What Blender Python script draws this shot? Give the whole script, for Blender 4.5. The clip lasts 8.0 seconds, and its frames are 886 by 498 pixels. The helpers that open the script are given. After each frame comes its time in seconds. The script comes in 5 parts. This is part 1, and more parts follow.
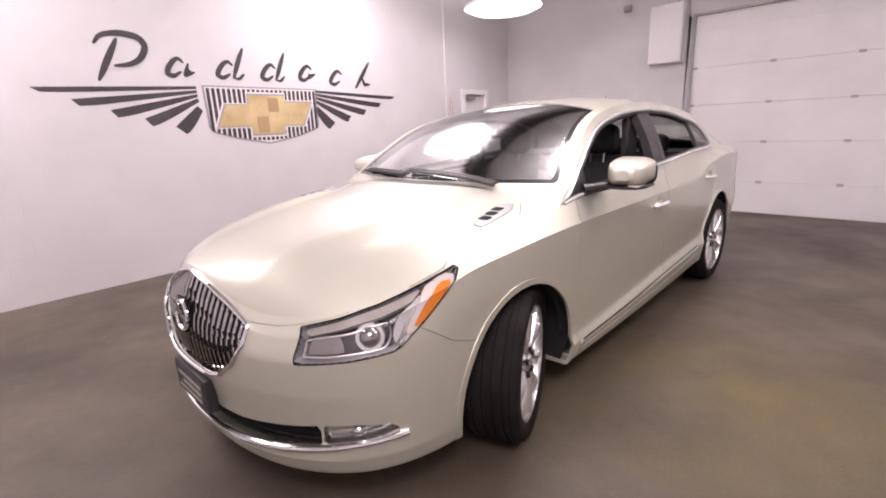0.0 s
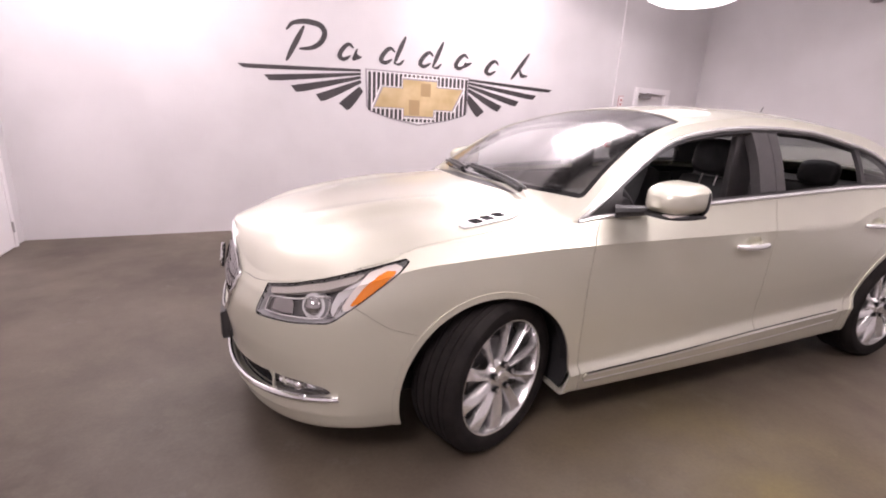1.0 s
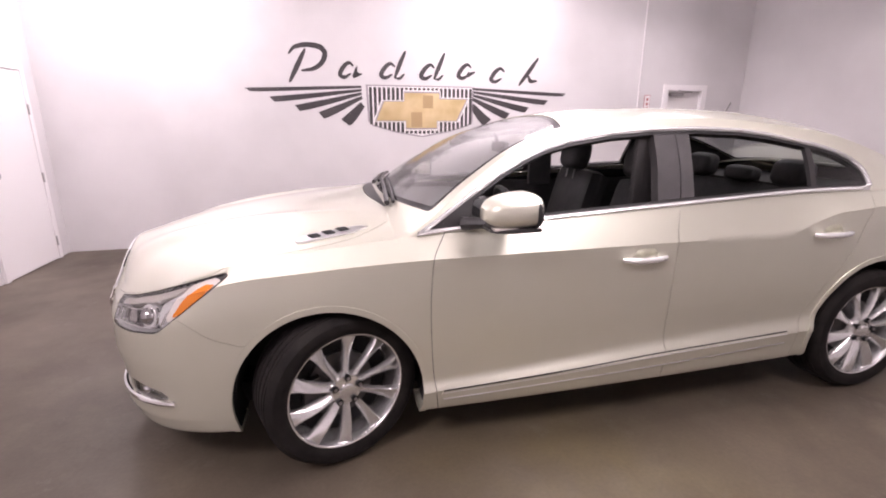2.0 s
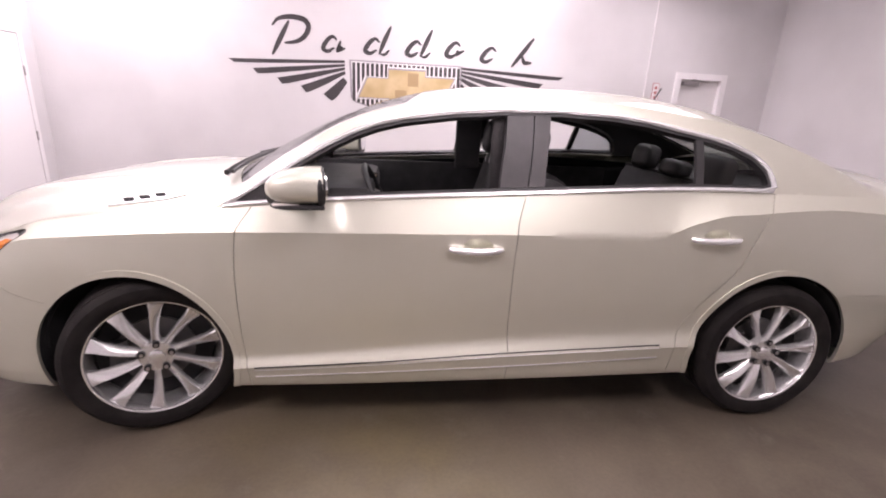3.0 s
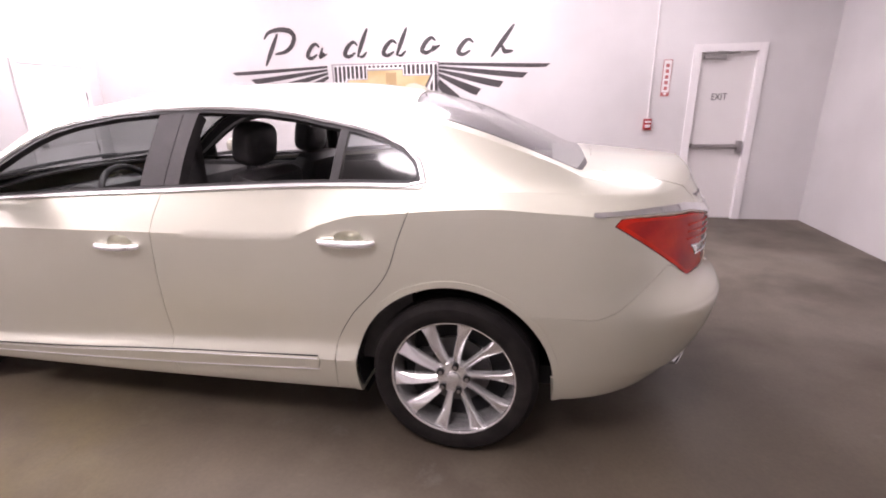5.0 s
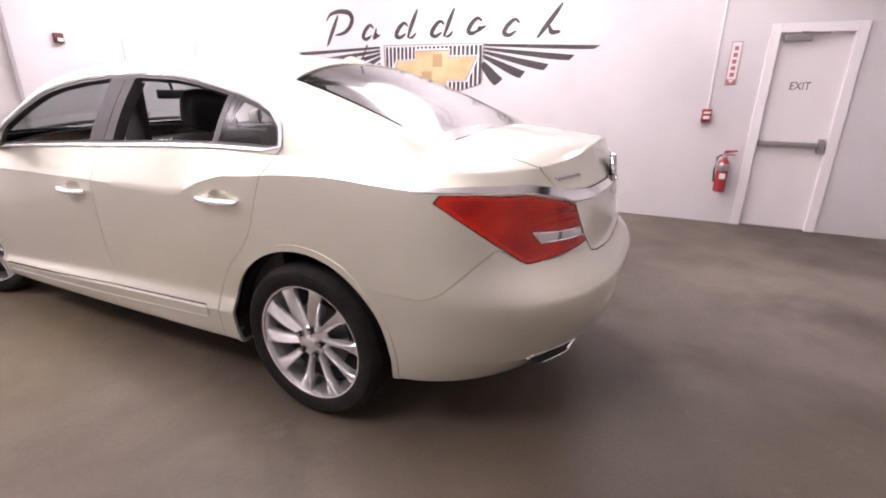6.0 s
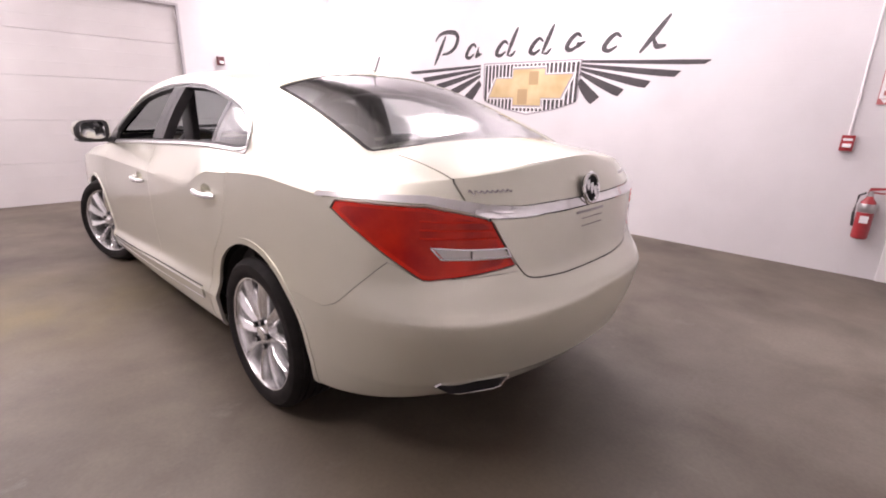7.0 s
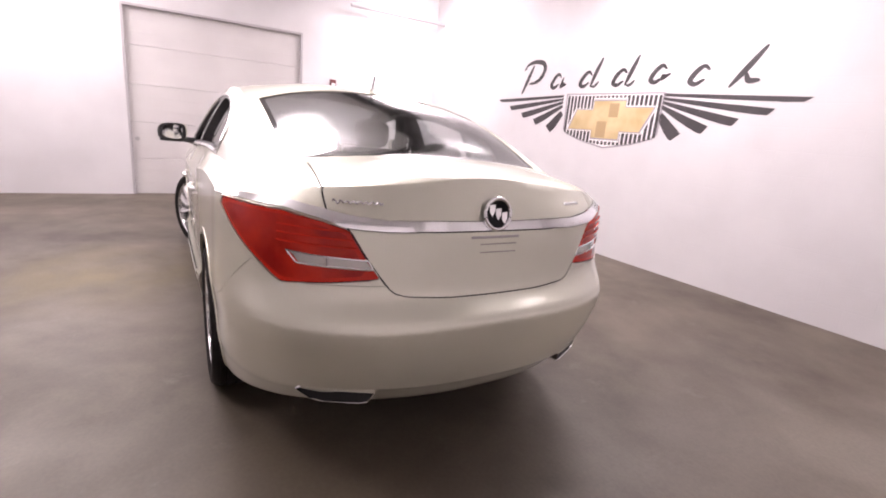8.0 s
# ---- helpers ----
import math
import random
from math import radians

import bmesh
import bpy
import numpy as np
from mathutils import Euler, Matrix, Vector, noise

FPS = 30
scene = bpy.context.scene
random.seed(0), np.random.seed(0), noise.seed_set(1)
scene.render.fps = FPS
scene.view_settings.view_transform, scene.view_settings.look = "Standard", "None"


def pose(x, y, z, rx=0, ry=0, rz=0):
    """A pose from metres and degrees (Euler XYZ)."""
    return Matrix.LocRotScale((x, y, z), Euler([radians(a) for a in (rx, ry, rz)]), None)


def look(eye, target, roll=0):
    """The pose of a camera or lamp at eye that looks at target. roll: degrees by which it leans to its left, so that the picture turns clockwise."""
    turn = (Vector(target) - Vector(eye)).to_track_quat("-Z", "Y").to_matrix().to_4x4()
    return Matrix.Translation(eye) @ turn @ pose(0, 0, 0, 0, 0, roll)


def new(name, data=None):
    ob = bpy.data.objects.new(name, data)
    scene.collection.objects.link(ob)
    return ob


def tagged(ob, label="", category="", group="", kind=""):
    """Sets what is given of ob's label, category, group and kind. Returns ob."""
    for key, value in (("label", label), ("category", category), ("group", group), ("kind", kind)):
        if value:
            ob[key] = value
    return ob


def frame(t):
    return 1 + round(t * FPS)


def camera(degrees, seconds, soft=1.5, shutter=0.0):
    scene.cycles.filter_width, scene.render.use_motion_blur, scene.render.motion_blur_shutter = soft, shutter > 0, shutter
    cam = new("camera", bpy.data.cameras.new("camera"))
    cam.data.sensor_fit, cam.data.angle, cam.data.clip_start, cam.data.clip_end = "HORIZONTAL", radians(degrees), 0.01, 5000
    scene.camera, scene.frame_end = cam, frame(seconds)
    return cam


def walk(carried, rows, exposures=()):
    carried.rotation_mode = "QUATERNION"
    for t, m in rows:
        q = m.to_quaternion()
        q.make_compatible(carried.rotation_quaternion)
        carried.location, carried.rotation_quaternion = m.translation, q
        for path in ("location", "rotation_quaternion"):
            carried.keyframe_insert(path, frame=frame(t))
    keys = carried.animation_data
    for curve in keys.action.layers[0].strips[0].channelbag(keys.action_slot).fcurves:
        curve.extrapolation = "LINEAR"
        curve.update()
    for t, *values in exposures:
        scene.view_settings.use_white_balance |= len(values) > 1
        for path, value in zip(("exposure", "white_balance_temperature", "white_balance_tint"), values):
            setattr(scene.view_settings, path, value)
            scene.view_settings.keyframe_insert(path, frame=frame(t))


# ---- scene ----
# ---- camera ----
cam = camera(87.1, 8.0, soft=1.9)
PATH = [
    (0.0, pose(-1.561, -1.933, 1.363, 75.48, 2.42, -46.37)),
    (0.5, pose(-1.242, -2.125, 1.331, 73.64, -1.15, -33.80)),
    (1.0, pose(-0.910, -2.402, 1.396, 74.20, -2.84, -22.15)),
    (1.2, pose(-0.766, -2.504, 1.446, 72.62, -2.71, -19.93)),
    (2.3, pose(0.356, -2.752, 1.450, 75.45, 0.55, -11.28)),
    (2.5, pose(0.539, -2.785, 1.474, 74.60, 0.50, -10.90)),
    (3.0, pose(1.038, -2.750, 1.425, 72.90, -2.65, -5.39)),
    (3.5, pose(1.545, -2.746, 1.442, 75.20, -2.96, 0.31)),
    (4.0, pose(2.030, -2.719, 1.479, 74.66, -1.56, 5.41)),
    (4.5, pose(2.633, -2.584, 1.435, 72.70, 0.43, 6.10)),
    (5.0, pose(3.154, -2.525, 1.430, 72.48, 0.93, 11.76)),
    (5.2, pose(3.319, -2.450, 1.369, 71.85, 0.71, 13.18)),
    (6.3, pose(4.335, -2.106, 1.359, 71.79, -0.95, 31.31)),
    (6.5, pose(4.450, -2.010, 1.332, 72.72, -1.17, 34.38)),
    (7.0, pose(4.702, -1.698, 1.326, 73.19, -1.54, 44.03)),
    (7.5, pose(5.047, -1.405, 1.355, 74.61, -1.67, 52.27)),
    (8.0, pose(5.222, -1.020, 1.326, 75.61, -4.97, 60.61)),
]
walk(cam, PATH, exposures=((0.0, -0.16, 6680, 23), (1.2, -0.09, 6680, 24), (3.0, -0.01, 6580, 24), (6.0, 0.23, 6600, 23), (8.0, 0.21, 6650, 22)))

# ---- the room in numbers: x along the car from its front axle, y away from the camera's side ----
WALL_Y, WALL_SLOPE = 3.455, 0.039          # the painted wall runs slightly askew to the car
X_LEFT, X_RIGHT, Y_BACK, Z_CEIL = -3.03, 6.21, -6.0, 4.1


def wall_y(x):
    return WALL_Y + WALL_SLOPE * x


# ---- light: round high-bay lamps under the ceiling and soft bounce from white walls ----
world = bpy.data.worlds.new("world")
world.use_nodes = True
world.node_tree.nodes["Background"].inputs[0].default_value = (0.9, 0.93, 1.0, 1)
world.node_tree.nodes["Background"].inputs[1].default_value = 0.02
scene.world = world

# place, radius and power of each lamp; a wide shallow bowl throws light down and some of it up
# first in view, second guessed from the windscreen's reflection, rest added for brightness
LAMPS = [(4.45, 2.50, 3.03, 0.56, 4), (2.1, 2.40, 3.5, 0.62, 52), (-1.9, 2.40, 3.5, 0.62, 54), (1.5, -0.5, 3.6, 0.7, 62), (2.3, -3.0, 3.5, 0.7, 43), (-2.2, -2.7, 3.5, 0.7, 74)]
for x, y, z, radius, watts in LAMPS:
    for up in (0, 1):
        lamp = bpy.data.lights.new("bay_light", "AREA")
        lamp.shape, lamp.size, lamp.energy, lamp.color = "DISK", radius * 1.8, watts * (1.05 if up else 1.1), (1.0, 0.97, 0.97)
        zz = z + (0.12 if up else -0.14)
        new("bay_light", lamp).matrix_world = look((x, y, zz), (x, y + 0.001, Z_CEIL + 1 if up else 0))


# ---- materials ----
def mat(name, color, rough=0.5, metal=0.0, **more):
    m = bpy.data.materials.new(name)
    m.use_nodes = True
    b = m.node_tree.nodes["Principled BSDF"]
    b.inputs["Base Color"].default_value = (*color, 1)
    b.inputs["Roughness"].default_value = rough
    b.inputs["Metallic"].default_value = metal
    for key, value in more.items():
        b.inputs[key.replace("_", " ")].default_value = value
    return m


def vary(m, color_a, color_b, scale, bump=0.0, fine=80.0, rough=None, detail=6.0, lo=0.35, hi=0.65):
    """Two-scale variation of colour, and a fine bump, in object space metres."""
    nt = m.node_tree
    b = nt.nodes["Principled BSDF"]
    tc = nt.nodes.new("ShaderNodeTexCoord")
    n = nt.nodes.new("ShaderNodeTexNoise")
    n.inputs["Scale"].default_value, n.inputs["Detail"].default_value = scale, detail
    r = nt.nodes.new("ShaderNodeValToRGB")
    r.color_ramp.elements[0].position, r.color_ramp.elements[1].position = lo, hi
    r.color_ramp.elements[0].color, r.color_ramp.elements[1].color = (*color_a, 1), (*color_b, 1)
    nt.links.new(tc.outputs["Object"], n.inputs["Vector"])
    nt.links.new(n.outputs["Fac"], r.inputs["Fac"])
    nt.links.new(r.outputs["Color"], b.inputs["Base Color"])
    if rough:
        mr = nt.nodes.new("ShaderNodeMapRange")
        mr.inputs["To Min"].default_value, mr.inputs["To Max"].default_value = rough
        nt.links.new(n.outputs["Fac"], mr.inputs["Value"])
        nt.links.new(mr.outputs["Result"], b.inputs["Roughness"])
    if bump:
        f = nt.nodes.new("ShaderNodeTexNoise")
        f.inputs["Scale"].default_value, f.inputs["Detail"].default_value = fine, 4.0
        bp = nt.nodes.new("ShaderNodeBump")
        bp.inputs["Strength"].default_value, bp.inputs["Distance"].default_value = bump, 0.004
        nt.links.new(tc.outputs["Object"], f.inputs["Vector"])
        nt.links.new(f.outputs["Fac"], bp.inputs["Height"])
        nt.links.new(bp.outputs["Normal"], b.inputs["Normal"])
    return m


M_WALL = vary(mat("painted_block", (0.64, 0.615, 0.623), 0.55), (0.60, 0.577, 0.585), (0.66, 0.636, 0.645), 1.3, 0.25, 60)


def block_joints(m, long, high):
    """Filled joints of painted blocks, as a faint relief over the fine one."""
    nt = m.node_tree
    b = nt.nodes["Principled BSDF"]
    before = b.inputs["Normal"].links[0].from_socket
    tc, sp, ad, cb, br, bp = (nt.nodes.new("ShaderNode" + n) for n in ("TexCoord", "SeparateXYZ", "Math", "CombineXYZ", "TexBrick", "Bump"))
    nt.links.new(tc.outputs["Object"], sp.inputs[0])
    nt.links.new(sp.outputs["X"], ad.inputs[0])
    nt.links.new(sp.outputs["Y"], ad.inputs[1])
    nt.links.new(ad.outputs[0], cb.inputs["X"])
    nt.links.new(sp.outputs["Z"], cb.inputs["Y"])
    nt.links.new(cb.outputs[0], br.inputs["Vector"])
    br.inputs["Scale"].default_value, br.inputs["Mortar Size"].default_value, br.inputs["Mortar Smooth"].default_value = 1.0, 0.006, 0.6
    br.inputs["Brick Width"].default_value, br.inputs["Row Height"].default_value = long, high
    bp.invert = True
    bp.inputs["Strength"].default_value, bp.inputs["Distance"].default_value = 0.16, 0.004
    nt.links.new(br.outputs["Fac"], bp.inputs["Height"])
    nt.links.new(before, bp.inputs["Normal"])
    nt.links.new(bp.outputs["Normal"], b.inputs["Normal"])


block_joints(M_WALL, 0.40, 0.20)
M_WALL2 = vary(mat("painted_panel_wall", (0.56, 0.54, 0.545), 0.6), (0.53, 0.51, 0.515), (0.59, 0.57, 0.575), 1.1, 0.1, 40)
M_CEIL = vary(mat("ceiling_paint", (0.75, 0.73, 0.74), 0.8), (0.7, 0.68, 0.69), (0.78, 0.76, 0.77), 0.8, 0.1, 30)


def floor_material():
    """Brown sealed concrete: broad stains, yellowish worn patches, pale scuffs and a fine grain."""
    m = mat("sealed_concrete", (0.08, 0.065, 0.05), 0.5)
    nt = m.node_tree
    b = nt.nodes["Principled BSDF"]
    tc = nt.nodes.new("ShaderNodeTexCoord")

    def noise(scale, detail, lo, hi, rough=0.55, distort=0.0):
        n = nt.nodes.new("ShaderNodeTexNoise")
        n.inputs["Scale"].default_value, n.inputs["Detail"].default_value = scale, detail
        n.inputs["Roughness"].default_value, n.inputs["Distortion"].default_value = rough, distort
        nt.links.new(tc.outputs["Object"], n.inputs["Vector"])
        r = nt.nodes.new("ShaderNodeMapRange")
        r.inputs["From Min"].default_value, r.inputs["From Max"].default_value = lo, hi
        nt.links.new(n.outputs["Fac"], r.inputs["Value"])
        return n, r.outputs["Result"]

    def mix(fac, c0, c1):
        x = nt.nodes.new("ShaderNodeMix")
        x.data_type = "RGBA"
        for slot, c in (("A", c0), ("B", c1)):
            s = [k for k in x.inputs if k.name == slot and k.type == "RGBA"][0]
            if isinstance(c, tuple):
                s.default_value = (*c, 1)
            else:
                nt.links.new(c, s)
        nt.links.new(fac, x.inputs[0])
        return [k for k in x.outputs if k.type == "RGBA"][0]

    _, broad = noise(0.75, 6, 0.34, 0.66, 0.6, 0.15)
    _, worn = noise(1.9, 6, 0.52, 0.76, 0.6, 0.2)
    _, scuff = noise(4.2, 10, 0.60, 0.80, 0.7, 0.25)
    _, blot = noise(1.3, 5, 0.34, 0.60, 0.55, 0.2)
    grain, fine = noise(55, 5, 0.3, 0.7)
    c = mix(broad, (0.061, 0.046, 0.035), (0.124, 0.098, 0.070))
    c = mix(worn, c, (0.134, 0.110, 0.080))
    c = mix(scuff, c, (0.160, 0.140, 0.118))
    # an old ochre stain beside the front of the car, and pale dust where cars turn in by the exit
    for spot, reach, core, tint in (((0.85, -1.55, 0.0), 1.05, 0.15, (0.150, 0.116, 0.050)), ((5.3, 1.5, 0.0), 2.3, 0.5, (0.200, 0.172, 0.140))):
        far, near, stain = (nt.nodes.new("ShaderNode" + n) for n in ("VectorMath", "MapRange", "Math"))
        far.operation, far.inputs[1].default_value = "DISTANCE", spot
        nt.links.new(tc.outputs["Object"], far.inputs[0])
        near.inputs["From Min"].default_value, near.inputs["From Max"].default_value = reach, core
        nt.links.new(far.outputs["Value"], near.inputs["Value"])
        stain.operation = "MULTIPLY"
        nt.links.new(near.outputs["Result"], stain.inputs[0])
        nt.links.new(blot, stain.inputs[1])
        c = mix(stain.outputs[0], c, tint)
    dark = nt.nodes.new("ShaderNodeMix")
    dark.data_type, dark.blend_type = "RGBA", "MULTIPLY"
    cols = [k for k in dark.inputs if k.type == "RGBA"]
    dark.inputs[0].default_value = 0.16
    nt.links.new(c, cols[0])
    nt.links.new(fine, cols[1])
    nt.links.new([k for k in dark.outputs if k.type == "RGBA"][0], b.inputs["Base Color"])
    rr = nt.nodes.new("ShaderNodeMapRange")
    rr.inputs["To Min"].default_value, rr.inputs["To Max"].default_value = 0.62, 0.42
    nt.links.new(broad, rr.inputs["Value"])
    nt.links.new(rr.outputs["Result"], b.inputs["Roughness"])
    bp = nt.nodes.new("ShaderNodeBump")
    bp.inputs["Strength"].default_value, bp.inputs["Distance"].default_value = 0.12, 0.003
    nt.links.new(grain.outputs["Fac"], bp.inputs["Height"])
    nt.links.new(bp.outputs["Normal"], b.inputs["Normal"])
    return m


M_FLOOR = floor_material()


def metallic_paint():
    """Champagne metallic: bright flakes that darken away from the mirror direction, under a clear coat, with a fine sparkle."""
    m = mat("champagne_metallic_paint", (0.690, 0.678, 0.575), 0.39, 0.58, Coat_Weight=1.0, Coat_Roughness=0.045, Coat_IOR=1.5)
    nt = m.node_tree
    b = nt.nodes["Principled BSDF"]
    tc, fl, mr, wide, mix = (nt.nodes.new("ShaderNode" + n) for n in ("TexCoord", "TexNoise", "MapRange", "TexNoise", "MapRange"))
    fl.inputs["Scale"].default_value, fl.inputs["Detail"].default_value = 900.0, 2.0
    wide.inputs["Scale"].default_value, wide.inputs["Detail"].default_value = 1.7, 3.0
    for n in (fl, wide):
        nt.links.new(tc.outputs["Object"], n.inputs["Vector"])
    mr.inputs["To Min"].default_value, mr.inputs["To Max"].default_value = 0.34, 0.46
    nt.links.new(fl.outputs["Fac"], mr.inputs["Value"])
    nt.links.new(mr.outputs["Result"], b.inputs["Roughness"])
    mix.inputs["To Min"].default_value, mix.inputs["To Max"].default_value = 0.07, 0.12
    nt.links.new(wide.outputs["Fac"], mix.inputs["Value"])
    nt.links.new(mix.outputs["Result"], b.inputs["Coat Roughness"])
    return m


M_PAINT = metallic_paint()
M_CHROME = mat("chrome", (0.88, 0.88, 0.89), 0.10, 1.0)
M_BRIGHT = mat("satin_bright_trim", (0.88, 0.88, 0.89), 0.28, 1.0)
M_TRIMBRIGHT = mat("bright_window_trim", (0.90, 0.89, 0.89), 0.26, 0.62)
M_SILVER = mat("silver_painted_alloy", (0.78, 0.77, 0.77), 0.24, 0.75, Coat_Weight=0.6, Coat_Roughness=0.08)
M_BLACK = mat("black_trim", (0.028, 0.026, 0.027), 0.40)
M_GLOSSBLACK = mat("gloss_black", (0.012, 0.012, 0.013), 0.08)
M_GAP = mat("dark_cavity", (0.013, 0.012, 0.013), 0.9)
M_RUBBER = vary(mat("tyre_rubber", (0.016, 0.015, 0.015), 0.75, Specular_IOR_Level=0.1), (0.013, 0.011, 0.011), (0.022, 0.019, 0.018), 9, 0.2, 160)
M_CLOTH = vary(mat("dark_seat_leather", (0.04, 0.037, 0.038), 0.45), (0.034, 0.031, 0.032), (0.052, 0.048, 0.049), 14, 0.3, 220)
M_TRIM = vary(mat("grey_pillar_trim", (0.052, 0.047, 0.048), 0.6), (0.044, 0.040, 0.041), (0.060, 0.054, 0.055), 12, 0.3, 300)
M_MARKGREY = mat("grey_print", (0.30, 0.28, 0.25), 0.5)
M_HEAD = mat("headliner_cloth", (0.05, 0.046, 0.046), 0.9)
M_RED = vary(mat("red_lamp_lens", (0.46, 0.016, 0.008), 0.10, 0.0, Specular_IOR_Level=0.30), (0.33, 0.012, 0.008), (0.56, 0.026, 0.010), 7.0)
M_REDDARK = mat("dark_red_lamp_band", (0.26, 0.008, 0.006), 0.3)
M_REDRIB = mat("bright_red_lens_rib", (0.58, 0.024, 0.010), 0.12, 0.0, Specular_IOR_Level=0.30)
M_AMBER = mat("amber_reflector", (0.72, 0.20, 0.015), 0.2, 0.0, Coat_Weight=1.0)
M_WHITELENS = mat("milky_lens", (0.72, 0.66, 0.62), 0.15, 0.0, Coat_Weight=1.0)
M_REVERSE = mat("grey_reversing_lens", (0.50, 0.46, 0.43), 0.18, 0.3, Coat_Weight=1.0)
M_HOUSING = mat("smoked_lamp_housing", (0.13, 0.122, 0.126), 0.25, 0.5)
M_GLEAM = mat("bright_lamp_chrome", (0.86, 0.85, 0.86), 0.22, 0.55)
M_DARKCHROME = mat("dark_chrome", (0.50, 0.48, 0.49), 0.14, 1.0)
M_DULL = mat("dull_dark_plastic", (0.012, 0.011, 0.012), 0.75, Specular_IOR_Level=0.2)
M_DISC = mat("brake_steel", (0.13, 0.125, 0.125), 0.45, 0.8)
M_REFLECT = mat("lamp_reflector", (0.75, 0.75, 0.77), 0.15, 1.0)
M_CHARCOAL = vary(mat("charcoal_wall_paint", (0.045, 0.038, 0.042), 0.55), (0.040, 0.034, 0.038), (0.055, 0.047, 0.050), 5, 0.2, 60)
M_GOLD = vary(mat("gold_wall_paint", (0.60, 0.44, 0.22), 0.4), (0.48, 0.34, 0.16), (0.70, 0.55, 0.32), 2.6)
M_GOLDDARK = mat("dark_gold_wall_paint", (0.43, 0.295, 0.15), 0.4)
M_GREY = mat("grey_wall_paint", (0.33, 0.30, 0.32), 0.5)
M_WHITE = mat("white_paint", (0.80, 0.77, 0.78), 0.5)
M_DOORGREY = mat("door_grey_paint", (0.73, 0.70, 0.70), 0.5)
M_STEEL = mat("brushed_steel", (0.42, 0.40, 0.40), 0.35, 0.9)
M_FIRE = mat("red_enamel", (0.33, 0.02, 0.026), 0.3, 0.0, Coat_Weight=0.6)
M_SIGNRED = mat("faded_red_print", (0.46, 0.14, 0.14), 0.5)
M_MAROON = mat("dark_maroon_enamel", (0.12, 0.03, 0.032), 0.35)
M_TEXTDARK = mat("dark_lettering", (0.10, 0.09, 0.095), 0.6)
M_LAMP = mat("lamp_diffuser", (1, 1, 1), 0.5, Emission_Color=(1.0, 0.97, 0.98, 1), Emission_Strength=3.2)


# ---- mesh helpers ----
def mesh_object(name, bm, material, parent=None, label="", smooth=False, sharp=32):
    me = bpy.data.meshes.new(name)
    bmesh.ops.recalc_face_normals(bm, faces=bm.faces) if smooth == "recalc" else None
    bm.to_mesh(me)
    bm.free()
    if smooth:
        me.polygons.foreach_set("use_smooth", [True] * len(me.polygons))
        me.set_sharp_from_angle(angle=radians(sharp))
    me.materials.append(material)
    ob = new(name, me)
    if parent:
        ob.parent = parent
    if label:
        ob["label"] = label
    return ob


def part(name, bm, material, parent, label="", smooth=True, sharp=32):
    return mesh_object(name, bm, material, parent, label, smooth, sharp)


def thing(name, label, category, at=(0, 0, 0), rz=0, group="", kind=""):
    ob = new(name)
    ob.empty_display_size = 0.1
    ob.matrix_world = pose(*at, 0, 0, rz)
    return tagged(ob, label, category, group, kind)


def box(bm, x0, x1, y0, y1, z0, z1, bevel=0.0):
    r = bmesh.ops.create_cube(bm, size=1.0)
    vs = r["verts"]
    for v in vs:
        v.co = Vector(((x0 + x1) / 2 + v.co.x * (x1 - x0), (y0 + y1) / 2 + v.co.y * (y1 - y0), (z0 + z1) / 2 + v.co.z * (z1 - z0)))
    if bevel:
        es = list({e for v in vs for e in v.link_edges})
        bmesh.ops.bevel(bm, geom=es, offset=bevel, segments=2, affect="EDGES", profile=0.6)
    return vs


def boxm(*a, bevel=0.0):
    bm = bmesh.new()
    box(bm, *a, bevel=bevel)
    return bm


def cyl(bm, p0, p1, r0, r1=None, n=20, caps=True):
    p0, p1 = Vector(p0), Vector(p1)
    d = p1 - p0
    m = Matrix.Translation((p0 + p1) / 2) @ d.to_track_quat("Z", "Y").to_matrix().to_4x4()
    return bmesh.ops.create_cone(bm, cap_ends=caps, segments=n, radius1=r0, radius2=r0 if r1 is None else r1, depth=d.length, matrix=m)["verts"]


def cylm(*a, **k):
    bm = bmesh.new()
    cyl(bm, *a, **k)
    return bm


def prism(poly, depth, place):
    """A flat outline [(a, b), ...] made solid: place(a, b, d) gives the world point at depth d."""
    bm = bmesh.new()
    top = [bm.verts.new(place(a, b, depth)) for a, b in poly]
    low = [bm.verts.new(place(a, b, 0.0)) for a, b in poly]
    bm.faces.new(top)
    bm.faces.new(low[::-1])
    n = len(poly)
    for i in range(n):
        bm.faces.new((top[i], low[i], low[(i + 1) % n], top[(i + 1) % n]))
    bmesh.ops.recalc_face_normals(bm, faces=bm.faces)
    return bm


